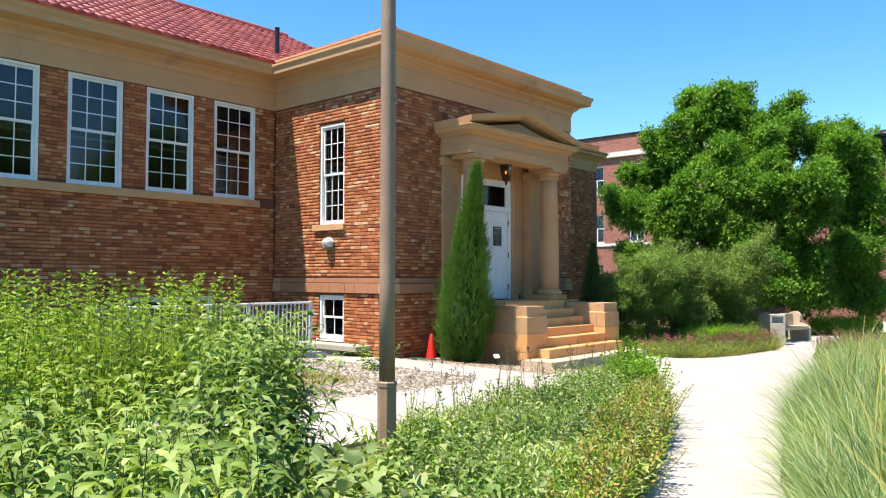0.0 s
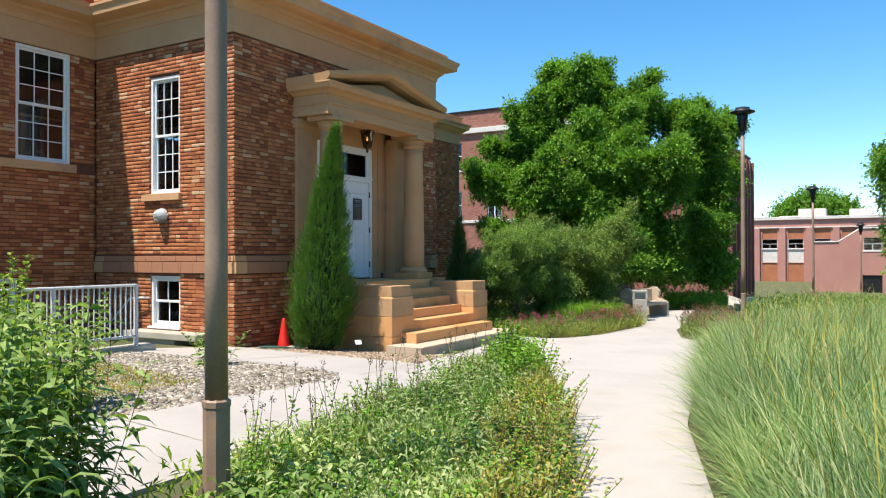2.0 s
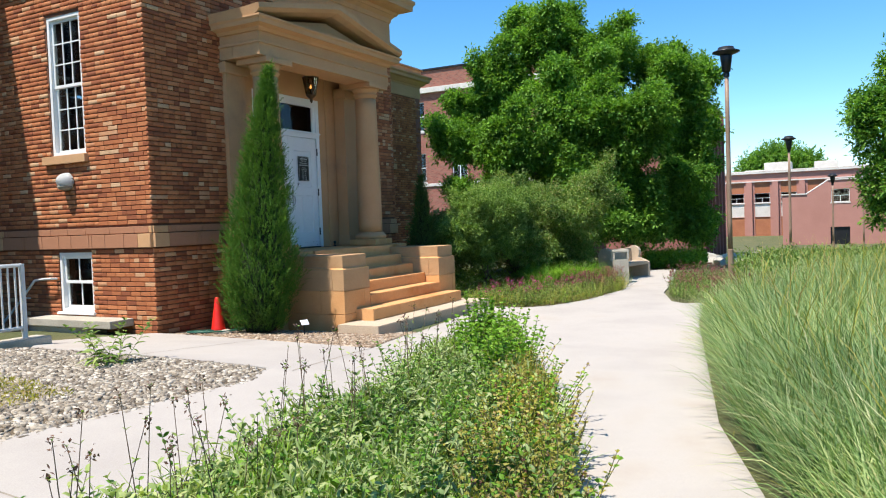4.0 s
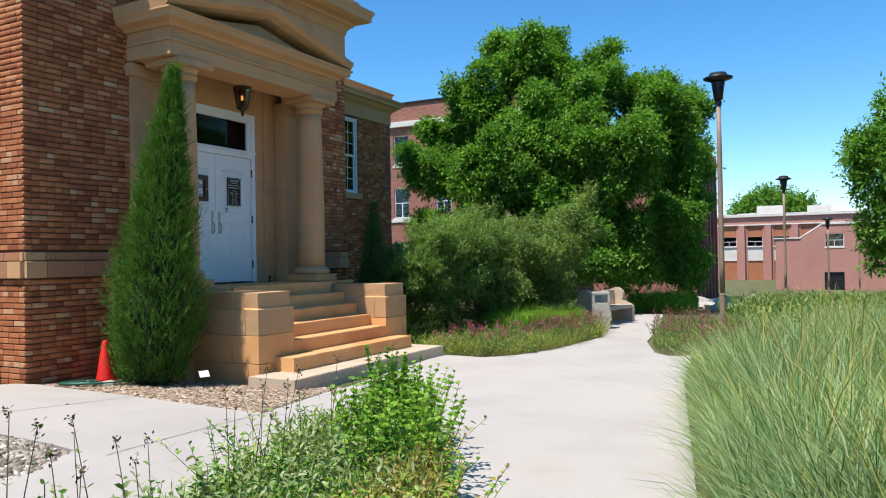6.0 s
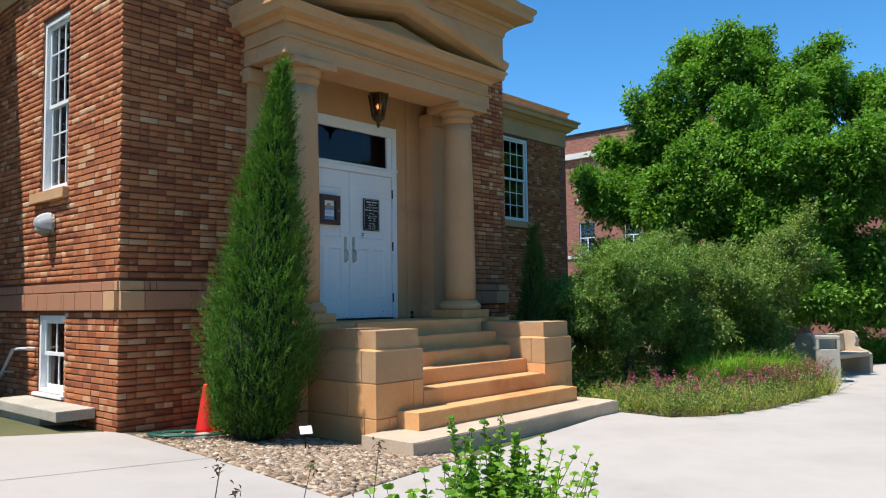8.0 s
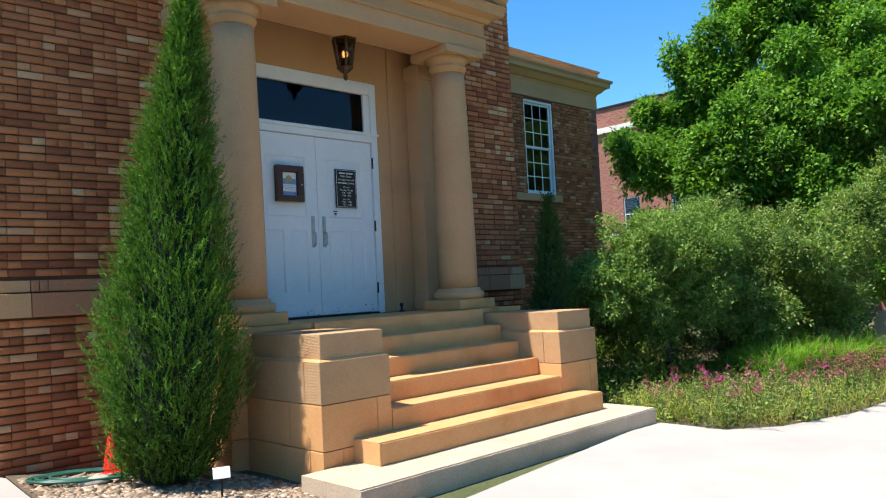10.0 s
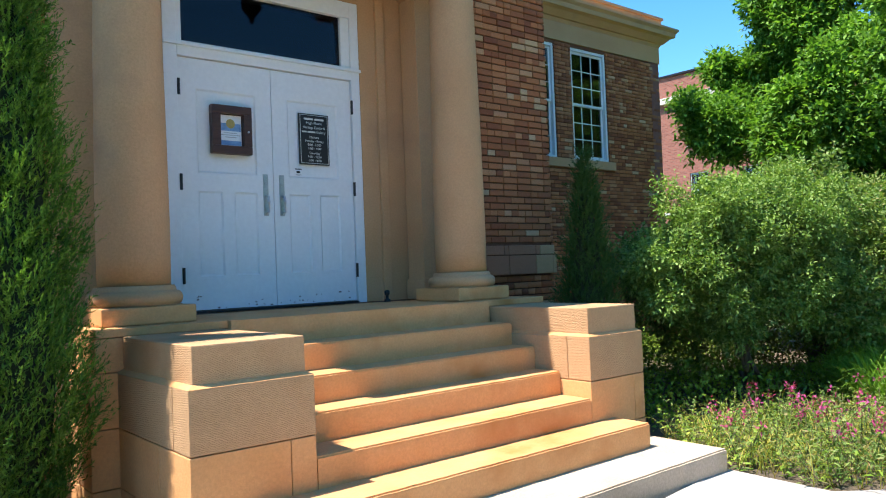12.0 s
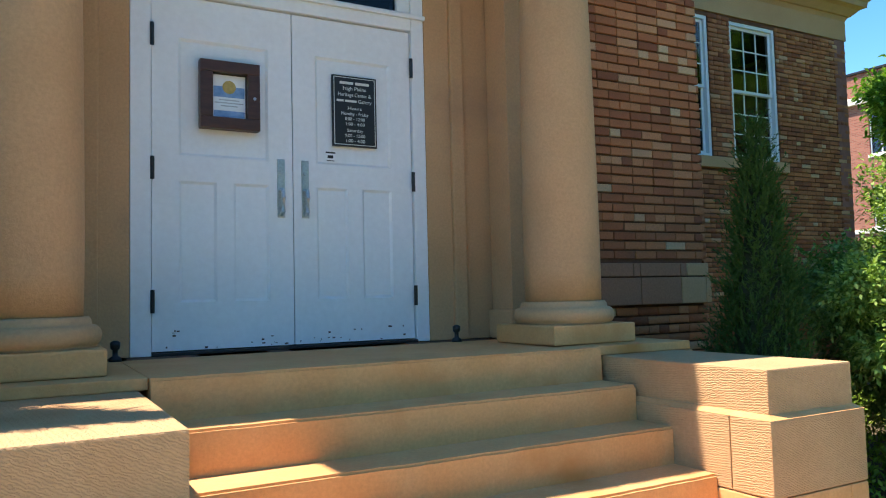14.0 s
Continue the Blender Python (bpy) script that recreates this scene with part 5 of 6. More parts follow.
def far_building(name, m, length, depth, z0, z1, material, label, bays, band=None, parapet=None, roof_label=""):
    """A building seen far off: x along its front, front at y = 0; bays of (x0, x1, z0, z1, kind)."""
    b = thing(name, m, label, "building", kind="")
    bm = bmesh.new()
    cuts = sorted({0, length, *[q for h in bays for q in h[:2]]})
    for a, c in zip(cuts, cuts[1:]):
        z = z0
        for lo, hi in sorted((h[2], h[3]) for h in bays if h[0] <= a + 1e-6 and h[1] >= c - 1e-6) + [(z1, z1)]:
            if lo > z + 1e-4:
                box(bm, a, 0, z, c, 0.3, lo)
            z = hi
    part("wall", bm, material, b)
    part("wall", boxed(0, 0.301, z0, 0.3, depth, z1), material, b)
    part("wall", boxed(length - 0.3, 0.301, z0, length, depth, z1), material, b)
    part("wall", boxed(0.3, depth - 0.3, z0, length - 0.3, depth, z1), material, b)
    part("roof", boxed(0.3, 0.31, z1 - 0.5, length - 0.3, depth - 0.31, z1 - 0.3), KERB, b)
    for x0, x1, a, c, kind in bays:
        if kind == "panel":
            part("panel", boxed(x0, 0.1, a, x1, 0.2, c), FARTRIM, b)
        elif kind == "rust":
            part("panel", boxed(x0, 0.1, a, x1, 0.2, c), ORANGE, b)
        elif kind == "dark":
            part("door", boxed(x0, 0.15, a, x1, 0.25, c), DARKMETAL, b)
        else:
            w = part("window", boxed(x0, 0.14, a, x1, 0.17, c), GLASS, b, "far window")
            fr = bmesh.new()
            t = 0.05
            for q in ((x0, a, x1, a + t), (x0, c - t, x1, c), (x0, a + t, x0 + t, c - t), (x1 - t, a + t, x1, c - t), (x0 + t, (a + c) / 2 - t / 2, x1 - t, (a + c) / 2 + t / 2), ((x0 + x1) / 2 - 0.03, a + t, (x0 + x1) / 2 + 0.03, (a + c) / 2 - t / 2)):
                box(fr, q[0], 0.08, q[1], q[2], 0.135, q[3])
            part("frame", fr, WHITE, w)
            part("sill", boxed(x0 - 0.08, -0.05, a - 0.14, x1 + 0.08, 0.1, a - 0.002), FARTRIM, w)
    for z, hh, proud in band or ():
        part("band", boxed(-0.05, -proud, z, length + 0.05, 0.0 - 0.002, z + hh, bevel=0.02), FARTRIM, b)
    part("coping", boxed(-0.08, -0.1, z1, length + 0.08, 0.4, z1 + 0.12, bevel=0.02), parapet or FARTRIM, b)
    return b


bays = [(k * 3.1 + 1.2, k * 3.1 + 2.3, z, z + 1.95, "window") for k in range(4) for z in (0.8, 4.3, 7.75)]
far_building("brick_hall", pose(34, 21.5, 0, 0, 0, -90), 14, 14, -2.5, 11.75, FARBRICK, "tall red brick hall with pale stone bands", bays, [(10.25, 0.35, 0.22), (4.0, 0.2, 0.08)], DARKMETAL)
bays = [(k * 1.5 + 0.45, k * 1.5 + 1.25, z, z + 2.7, "window") for k in range(6) for z in (-0.5, 3.9)]
hall = far_building("pier_hall", pose(40, -0.6, 0), 9.3, 12, -3, 9.0, FARWALL, "dark brick hall with narrow piers", bays, None, DARKMETAL)
for k in range(7):
    part("pier", boxed(k * 1.5, -0.3, -3, k * 1.5 + 0.3, -0.001, 8.7), FARWALL, hall)
PX = []
for k in range(6):
    x = 2.34 + k * 3.4
    PX += [(x, x + 2.0, 3.9, 5.38, "rust"), (x, x + 2.0, 2.53, 3.86, "window"), (x, x + 2.0, 0.55, 2.35, "panel"), (x, x + 2.0, -2.35, 0.5, "rust")]
pink = far_building("pink_hall", pose(105, 12, 0, 0, 0, -90), 24, 24, -4.5, 6.9, PINK, "two-storey pink brick hall with pale bands and rust panels", PX, [(5.42, 0.16, 0.2), (6.6, 0.26, 0.3)])
for k in range(7):
    part("pier", boxed(2.34 + k * 3.4 - 1.1, -0.4, -4.5, 2.34 + k * 3.4 - 0.3, -0.001, 5.4), PINK, pink)
wing = far_building("pink_wing", pose(75, -7.2, 0, 0, 0, -90), 24, 22, -4.5, 4.3, PINK, "low plain pink brick wing with a stepped parapet and dark door", [(0.1, 1.85, -2.4, -0.4, "dark"), (0.2, 1.85, 2.1, 3.4, "window")])
bm = bmesh.new()
prof = [(-4.3, -4.5), (-0.001, -4.5), (-0.001, 4.3), (-2.0, 2.95), (-4.3, 2.95)]
fa, fb = [bm.verts.new((x, 0.0, z)) for x, z in prof], [bm.verts.new((x, 9.0, z)) for x, z in prof]
bm.faces.new(fa)
bm.faces.new(fb[::-1])
for i in range(5):
    bm.faces.new((fa[i], fb[i], fb[(i + 1) % 5], fa[(i + 1) % 5]))
part("low_block", bm, PINK, wing)
part("coping", boxed(-4.4, -0.1, 2.952, -2.0, 0.4, 3.08, bevel=0.02), FARTRIM, wing)
part("coping", tube([Vector((-2.05, 0.1, 3.0)), Vector((-0.02, 0.1, 4.36))], [0.1, 0.1], 6), FARTRIM, wing)
for y, w, h in ((4.6, 3.0, 0.8), (2.0, 3.6, 1.8), (-4.6, 3, 1.6)):
    ob = part("roof_unit", boxed(0, 0, 0, 3, w, h, bevel=0.05), FARTRIM)
    ob.matrix_world = pose(110, y - w, 6.55)
    tagged(ob, "pale boxy ventilation unit on the far roof", "roof unit")


# ---- trees, shrubs and beds ----
RNG = np.random.default_rng(11)


def lump_leaves(rng, lumps, density, size, flat=0.85, inner=0.45, reach=(1.8, 4.2)):
    """Leaves along short shoots that spring outwards and up from broken masses."""
    P, D = [], []
    for x, y, z, r in lumps:
        n = int(density * r * r)
        d = unit(rng.normal(0, 1, (n, 3)))
        bump = 1 + 0.22 * np.sin(d[:, :1] * 7 + x) * np.sin(d[:, 1:2] * 6 + y) + rng.normal(0, 0.12, (n, 1))
        c = np.array((x, y, z)) + d * r * bump * (inner + (1 - inner) * rng.random((n, 1)) ** 0.5) * (1, 1, flat)
        k = 9                                            # leaves to a shoot
        shoot = unit(d * 0.8 + rng.normal(0, 0.45, (n, 3)) + (0, 0, 0.35))
        s = np.tile(np.linspace(0, 1, k), n)[:, None]
        ax = np.repeat(shoot, k, 0)
        long = np.repeat(size * rng.uniform(*reach, n), k)[:, None]
        side = rng.normal(0, 1, (n * k, 3))
        P.append(np.repeat(c, k, 0) + ax * long * s + side * size * 0.22)
        D.append(ax * 0.7 + unit(side) * 0.9 + (0, 0, -0.12))
    P, D = np.concatenate(P), np.concatenate(D)
    n = len(P)
    return leaf_arrays(rng, P, D, size * rng.uniform(0.7, 1.35, n), size * rng.uniform(0.46, 0.72, n), 0.12)


def limbs(base, lumps, r0, seed):
    """A trunk that forks into limbs reaching the crown's masses."""
    rng = random.Random(seed)
    base = Vector(base)
    top = Vector((sum(l[0] for l in lumps), sum(l[1] for l in lumps), sum(l[2] for l in lumps))) / len(lumps)
    fork = base.lerp(top, 0.38)
    bm = tube([base - Vector((0, 0, 0.2)), base + Vector((0.05, 0.03, 0.4)), base.lerp(fork, 0.6) + Vector((0.1, -0.08, 0)), fork], [r0 * 1.4, r0 * 1.05, r0 * 0.9, r0 * 0.75], 12)
    for x, y, z, r in lumps:
        e = Vector((x, y, z))
        m = fork.lerp(e, 0.5) + Vector((rng.uniform(-0.3, 0.3), rng.uniform(-0.3, 0.3), rng.uniform(0, 0.4))) * r
        tube([fork - Vector((0, 0, 0.2)), fork.lerp(m, 0.5), m, e], [r0 * 0.5, r0 * 0.36, r0 * 0.24, r0 * 0.06], 7, bm)
    return bm


def tree(name, base, lumps, r0, density, size, material, label, category="tree", seed=1, inner=0.45, split=0):
    base = (*base, gz(*base))
    t = thing(name, pose(0, 0, 0), label, category)
    part("trunk", limbs(base, lumps, r0, seed), BARK, t, smooth=True)
    greens("crown", lump_leaves(np.random.default_rng(seed), clumps(lumps, seed, split) if split else lumps, density, size, inner=inner, reach=(1.2, 2.8) if category == "tree" else (1.8, 4.2)), material, t)
    return t


def clumps(lumps, seed, n=9):
    """Each rounded mass broken into many small sprays of uneven size, with gaps between."""
    rng = np.random.default_rng(seed)
    out = []
    for x, y, z, r in lumps:
        out.append((x, y, z, r * 0.62))
        for d in unit(rng.normal(0, 1, (n, 3)) + (0, 0, 0.15)):
            q = r * rng.uniform(0.5, 1.0)
            c = (x + d[0] * q, y + d[1] * q, z + d[2] * q * 0.9)
            e = r * rng.uniform(0.18, 0.40)
            out.append((*c, e))
            if rng.random() < 0.4:                       # a smaller tuft further out along the same limb
                out.append((c[0] + d[0] * e, c[1] + d[1] * e, c[2] + (d[2] * 0.6 + 0.6) * e, e * 0.55))
    return out


TREE = [(14.2, 0.4, 7.8, 1.36), (14.9, -2.0, 6.9, 1.6), (13.6, 1.5, 6.3, 1.45), (15.8, -3.5, 5.9, 1.51), (12.7, -1.1, 5.1, 1.83), (12.4, 2.5, 4.3, 1.24), (11.8, 0.5, 3.8, 1.5), (13.2, -3.0, 4.1, 1.79), (16.2, -4.3, 4.5, 1.15), (15.0, -4.3, 2.5, 1.19), (12.4, -1.6, 2.9, 1.46), (14.3, -3.0, 2.1, 1.27), (15.1, -2.4, 8.3, 0.39), (17.4, -4.5, 6.5, 0.83), (14.4, 1.1, 8.6, 0.7), (15.0, -0.2, 8.8, 0.7), (13.4, 2.8, 5.7, 0.83), (15.9, -3.9, 7.1, 0.53), (12.2, 0.9, 2.3, 1.19), (15.4, -0.7, 7.0, 1.29)]
TREE2 = [(33.3, -10.7, 5.6, 2.66), (32.9, -10.0, 2.7, 1.6), (33.5, -10.9, 8.3, 1.6), (32.3, -8.8, 6.4, 1.01), (32.6, -9.4, 1.1, 0.67)]
SHRUB = [(5.3, -1.1, 1.5, 0.83), (6.2, -1.7, 1.9, 0.76), (7.2, -2.5, 1.7, 0.94), (8.7, -3.2, 2.3, 0.73), (6.0, -2.4, 1.0, 0.71), (4.7, -1.0, 0.9, 0.52), (7.5, -2.9, 1.0, 0.55), (4.5, -0.6, 1.4, 0.46)]
FRESH = [(3.45, -1.75, 1.45, 0.5), (4.0, -1.85, 1.85, 0.55), (4.6, -2.0, 1.75, 0.6), (4.2, -1.95, 1.15, 0.55), (5.2, -2.15, 1.85, 0.6), (5.0, -2.2, 1.2, 0.5)]
TREE += [(15.2, -4.4, 1.4, 1.1), (13.4, -3.4, 1.5, 1.0), (12.3, -2.2, 1.6, 1.1), (15.9, -4.5, 3.2, 1.0), (11.6, -0.4, 1.7, 1.2), (12.0, 2.0, 2.2, 1.1), (14.0, -1.0, 2.5, 1.6)]
TREE = [(x, y, z * 0.985, r * 0.86) for x, y, z, r in TREE]
tree("broad_tree", (14.6, 0.0), TREE, 0.3, 1150, 0.115, L_TREE, "large broad-leaved tree in full bright green leaf", seed=21, split=13)
TREE2 = [(x, y - 1.3, z, r) for x, y, z, r in TREE2]
tree("edge_tree", (33.2, -12.2), TREE2, 0.3, 300, 0.2, L_TREE, "dark green tree at the far lawn", seed=22)
for k, (x, y, h) in enumerate(((-16, -34, 10), (-7, -36, 12), (3, -35, 11), (12, -33, 12), (21, -35, 10), (31, -33, 11))):
    tree("street_tree", (x, y), [(x, y, h * 0.6, 3.6), (x - 2.6, y + 1, h * 0.45, 2.6), (x + 2.8, y, h * 0.48, 2.8), (x + 0.4, y + 0.8, h * 0.85, 2.4), (x - 1, y + 1.5, h * 0.25, 2.4)], 0.3, 60, 0.42, L_TREE, "broad green tree across the lawn, mirrored in the panes", seed=80 + k)
tree("far_tree", (135, 2.0), [(135, 2.0, 9.0, 4.2), (136, -2.0, 8.2, 3.4), (135, 5.5, 8.0, 3.4)], 0.4, 60, 0.5, L_TREE, "distant tree above the pink hall's roof", seed=23)
tree("grey_shrub", (6.6, -1.6), SHRUB[:5] + [(6.4, -0.6, 1.2, 0.9), (7.6, -1.4, 1.0, 0.9)], 0.07, 1900, 0.055, L_SHRUB, "large dusky grey-green shrub with twiggy branches", "shrub", 24, 0.3, 16)
tree("grey_shrub", (7.9, -2.4), SHRUB[5:] + [(9.2, -2.2, 1.0, 0.9), (9.4, -1.0, 1.6, 1.1), (10.6, 0.6, 1.5, 1.2)], 0.07, 1800, 0.057, L_SHRUB, "large dusky grey-green shrub beside the bed", "shrub", 25, 0.3, 16)
tree("leafy_shrub", (4.3, -1.95), FRESH, 0.045, 3300, 0.04, L_SHRUBLIT, "sunlit fresh green shrub on thin bare stems", "shrub", 27, 0.35, 17)


def conifer(name, x, y, h, r, lean, tip, material, label, n, seed):
    """A narrow upright conifer: a core coloured near black for inner shade, set with feathery sprays that point out and
    up.
    """
    rng = np.random.default_rng(seed)
    z0 = gz(x, y)
    t = thing(name, pose(x, y, z0), label, "conifer")

    def radius(u):
        return r * np.clip(np.minimum(0.62 + 2.2 * u, 1.0) * (1 - np.clip((u - 0.2) / 0.8, 0, 1) ** 1.15) + 0.02, 0, 1)
    us = np.linspace(0, 0.97, 14)
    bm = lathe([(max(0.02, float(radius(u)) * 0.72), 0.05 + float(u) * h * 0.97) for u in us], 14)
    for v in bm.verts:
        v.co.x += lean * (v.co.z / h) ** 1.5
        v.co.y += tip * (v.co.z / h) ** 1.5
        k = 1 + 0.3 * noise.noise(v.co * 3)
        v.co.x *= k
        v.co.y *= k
    part("inner_core", bm, CORESHADE, t, smooth=True)
    u = rng.beta(1.0, 1.35, n)
    a = rng.uniform(0, 2 * math.pi, n)
    clump = 1 + 0.13 * np.sin(a * 3 + u * 19) + 0.15 * np.sin(a * 5 - u * 33) * np.sin(a * 2 + u * 47) + rng.normal(0, 0.06, n)
    rad = radius(u) * clump * rng.uniform(0.70, 1.03, n)
    base = np.stack((rad * np.cos(a) + lean * u ** 1.5, rad * np.sin(a) + tip * u ** 1.5, 0.06 + u * h * 0.985), 1)
    axis = unit(np.stack((np.cos(a) * 0.55, np.sin(a) * 0.55, np.full(n, 0.9)), 1) + rng.normal(0, 0.28, (n, 3)))
    k = 17
    s = np.tile(np.linspace(0, 1, k), n)[:, None]
    L = np.repeat(rng.uniform(0.10, 0.26, n) * (1 - 0.35 * u), k)[:, None]
    ax = np.repeat(axis, k, 0)
    P = np.repeat(base, k, 0) + ax * L * s
    D = ax + rng.normal(0, 0.42, (n * k, 3))
    ln = rng.uniform(0.024, 0.05, n * k) * (1.15 - 0.5 * s[:, 0])
    greens("sprays", leaf_arrays(rng, P, D, ln, ln * 0.27, 0.05), material, t)
    wild = 60                                            # a few long shoots that break the outline
    u, a = rng.uniform(0.05, 0.9, wild), rng.uniform(0, 6.28, wild)
    sets = []
    for i in range(wild):
        b = np.array((radius(u[i]) * math.cos(a[i]) + lean * u[i] ** 1.5, radius(u[i]) * math.sin(a[i]) + tip * u[i] ** 1.5, u[i] * h))
        w = unit(np.array([[math.cos(a[i]), math.sin(a[i]), 0.7]]))[0]
        q = b + w * np.linspace(-0.05, 0.17, 40)[:, None]
        sets.append(leaf_arrays(rng, q, w + rng.normal(0, 0.6, (40, 3)), np.full(40, 0.035), np.full(40, 0.009), 0.1))
    greens("long_shoot", joined(sets), material, t)
    return t


# solid core colour: the shade between the sprays is put into it
CORESHADE = surface("core_shade", [(0.3, (0.012, 0.022, 0.008)), (0.7, (0.03, 0.04, 0.015))], 0.95, 40, 4, 0.6)
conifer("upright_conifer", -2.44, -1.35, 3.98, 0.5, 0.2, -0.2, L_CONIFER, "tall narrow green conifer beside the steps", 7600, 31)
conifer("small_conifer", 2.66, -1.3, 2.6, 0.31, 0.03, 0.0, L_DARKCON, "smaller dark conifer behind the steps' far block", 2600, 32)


def pick(poly, n, seed):
    rng = np.random.default_rng(seed)
    p = scatter(rng, poly, n)
    return rng, np.stack((p[:, 0], p[:, 1], ground_z(p[:, 0], p[:, 1])), 1)


def stalks(name, poly, n, seed, height, leaf, width, material, label, spread=0.25, gap=0.055, droop=0.35, flower=None, tilt=0.9, stem_material=None):
    """Upright leafy stalks: paired leaves up each stem."""
    rng, base = pick(poly, n, seed)
    h = rng.uniform(*height, n)
    lean = rng.normal(0, spread, (n, 2))
    V, F, SV = [], [], []
    P, D, Lf, W = [], [], [], []
    for i in range(n):
        k = max(5, int(h[i] / gap))
        s = np.linspace(0.12, 1, k)
        top = np.array((lean[i, 0], lean[i, 1], 1.0)) * h[i]
        c = base[i] + top * s[:, None] + np.stack((0.1 * lean[i, 0] * s ** 2, 0.1 * lean[i, 1] * s ** 2, 0 * s), 1)
        a = rng.uniform(0, 6.28) + np.arange(k) * 1.9
        for off in (0, math.pi):
            d = np.stack((np.cos(a + off), np.sin(a + off), tilt * (0.25 + 0.9 * s ** 2)), 1) + rng.normal(0, 0.22, (k, 3))
            P.append(c)
            D.append(d)
            Lf.append(leaf * (1.05 - 0.55 * s ** 3) * rng.uniform(0.7, 1.2, k))
            W.append(width * rng.uniform(0.75, 1.2, k))
        SV.append((base[i], c[-1]))
    P, D, Lf, W = (np.concatenate(q) for q in (P, D, Lf, W))
    ob = greens(name, leaf_arrays(rng, P, D, Lf, W, droop, True), material, None, label, "plants")
    a, b = np.array([q[0] for q in SV]), np.array([q[1] for q in SV])
    t = np.array((0.004, 0, 0))
    u = np.array((0, 0.004, 0))
    v = np.stack((a - t, a + t, b + t * 0.5, b - t * 0.5, a - u, a + u, b + u * 0.5, b - u * 0.5), 1).reshape(-1, 3)
    i = np.arange(n)[:, None] * 8
    greens("stems", (v, [np.concatenate((i + np.array((0, 1, 2, 3)), i + np.array((4, 5, 6, 7))))]), stem_material or STEM, ob)
    if flower:
        fm, size, share = flower
        tips = b[rng.random(n) < share]
        m = 14
        q = np.repeat(tips, m, 0) + rng.normal(0, size * 0.5, (len(tips) * m, 3)) * (1, 1, 1.6)
        greens("flower_heads", leaf_arrays(rng, q, rng.normal(0, 1, (len(q), 3)) + (0, 0, 0.5), np.full(len(q), size), np.full(len(q), size * 0.5), 0.1), fm, ob)
    return ob


def carpet(name, poly, n, seed, height, leaf, width, material, label, up=1.0):
    """A dense low cover of small upright leaves up to a rolling top."""
    rng, b = pick(poly, n, seed)
    top = height * (0.75 + 0.35 * np.sin(b[:, 0] * 2.3 + b[:, 1]) * np.sin(b[:, 1] * 2.9) + rng.normal(0, 0.14, n))
    b[:, 2] += np.clip(top, 0.05, None) * rng.random(n) ** 0.6
    d = rng.normal(0, 0.6, (n, 3)) + (0, 0, up)
    ln = leaf * rng.uniform(0.6, 1.3, n)
    return greens(name, leaf_arrays(rng, b, d, ln, width * rng.uniform(0.7, 1.3, n), 0.15), material, None, label, "plants")


def grass(name, poly, n, seed, length, width, lean, bend, material, label):
    rng, b = pick(poly, n, seed)
    d = np.concatenate((rng.normal(0, 0.34, (n, 2)) + lean(b), np.ones((n, 1))), 1)
    return greens(name, blade_arrays(rng, b, d, length * rng.uniform(0.55, 1.15, n), width * rng.uniform(0.7, 1.3, n), bend * rng.uniform(0.4, 1.5, n)), material, None, label, "grass")


# tall ornamental grass along the far side of the walk
GRASS_A = [(-19, -14.7), (-14, -12.15), (-10, -10.25), (-7.7, -9.5), (-5.3, -8.8), (-2.3, -8.25), (0.0, -7.8), (1.2, -8.25), (4.6, -9.25), (4.6, -11.5), (-4, -13.5), (-12, -17), (-19, -19)]
EDGE_A = [(-14, -11.95), (-10, -10.05), (-7.7, -9.22), (-5.3, -8.5), (-2.3, -7.95), (0.0, -7.5), (0.8, -8.0), (-2.3, -8.7), (-5.3, -9.3), (-7.7, -9.95), (-10, -10.8), (-14, -12.8)]
lean_walk = lambda b: np.stack((0.10 * np.sin(b[:, 0] * 3.7 + b[:, 1] * 2.1) - 0.05, 0.10 * np.sin(b[:, 1] * 4.3 + b[:, 0] * 2.9) + 0.06), 1)
grass("ornamental_grass", GRASS_A, 120000, 41, 0.98, 0.007, lean_walk, 0.30, L_GRASS, "dense tall blue-green ornamental grass leaning to the walk")
grass("ornamental_grass", EDGE_A, 38000, 42, 0.72, 0.008, lambda b: np.stack((np.full(len(b), -0.05) + RNG.normal(0, 0.25, len(b)), np.full(len(b), -0.03) + RNG.normal(0, 0.2, len(b))), 1), 0.45, L_GRASS, "loose grass edge arching over the walk")
grass("grass_seed_stalks", GRASS_A, 5200, 43, 1.28, 0.009, lean_walk, 0.3, L_YELLOW, "straw-coloured seed stalks among the grass")
greens("fallen_straw", blade_arrays(RNG, *(lambda p: (np.stack((p[:, 0], p[:, 1], ground_z(p[:, 0], p[:, 1]) + 0.032), 1), np.concatenate((RNG.normal(0, 1, (150, 2)), np.full((150, 1), 0.05)), 1)))(scatter(RNG, [(-12, -10.8), (-8, -9.0), (-2, -7.6), (1, -7.0), (1, -7.3), (-2, -8.1), (-8, -9.6), (-12, -11.3)], 150)), RNG.uniform(0.1, 0.28, 150), np.full(150, 0.005), np.zeros(150)), L_YELLOW, None, "dry straw lying along the walk's edge", "straw")

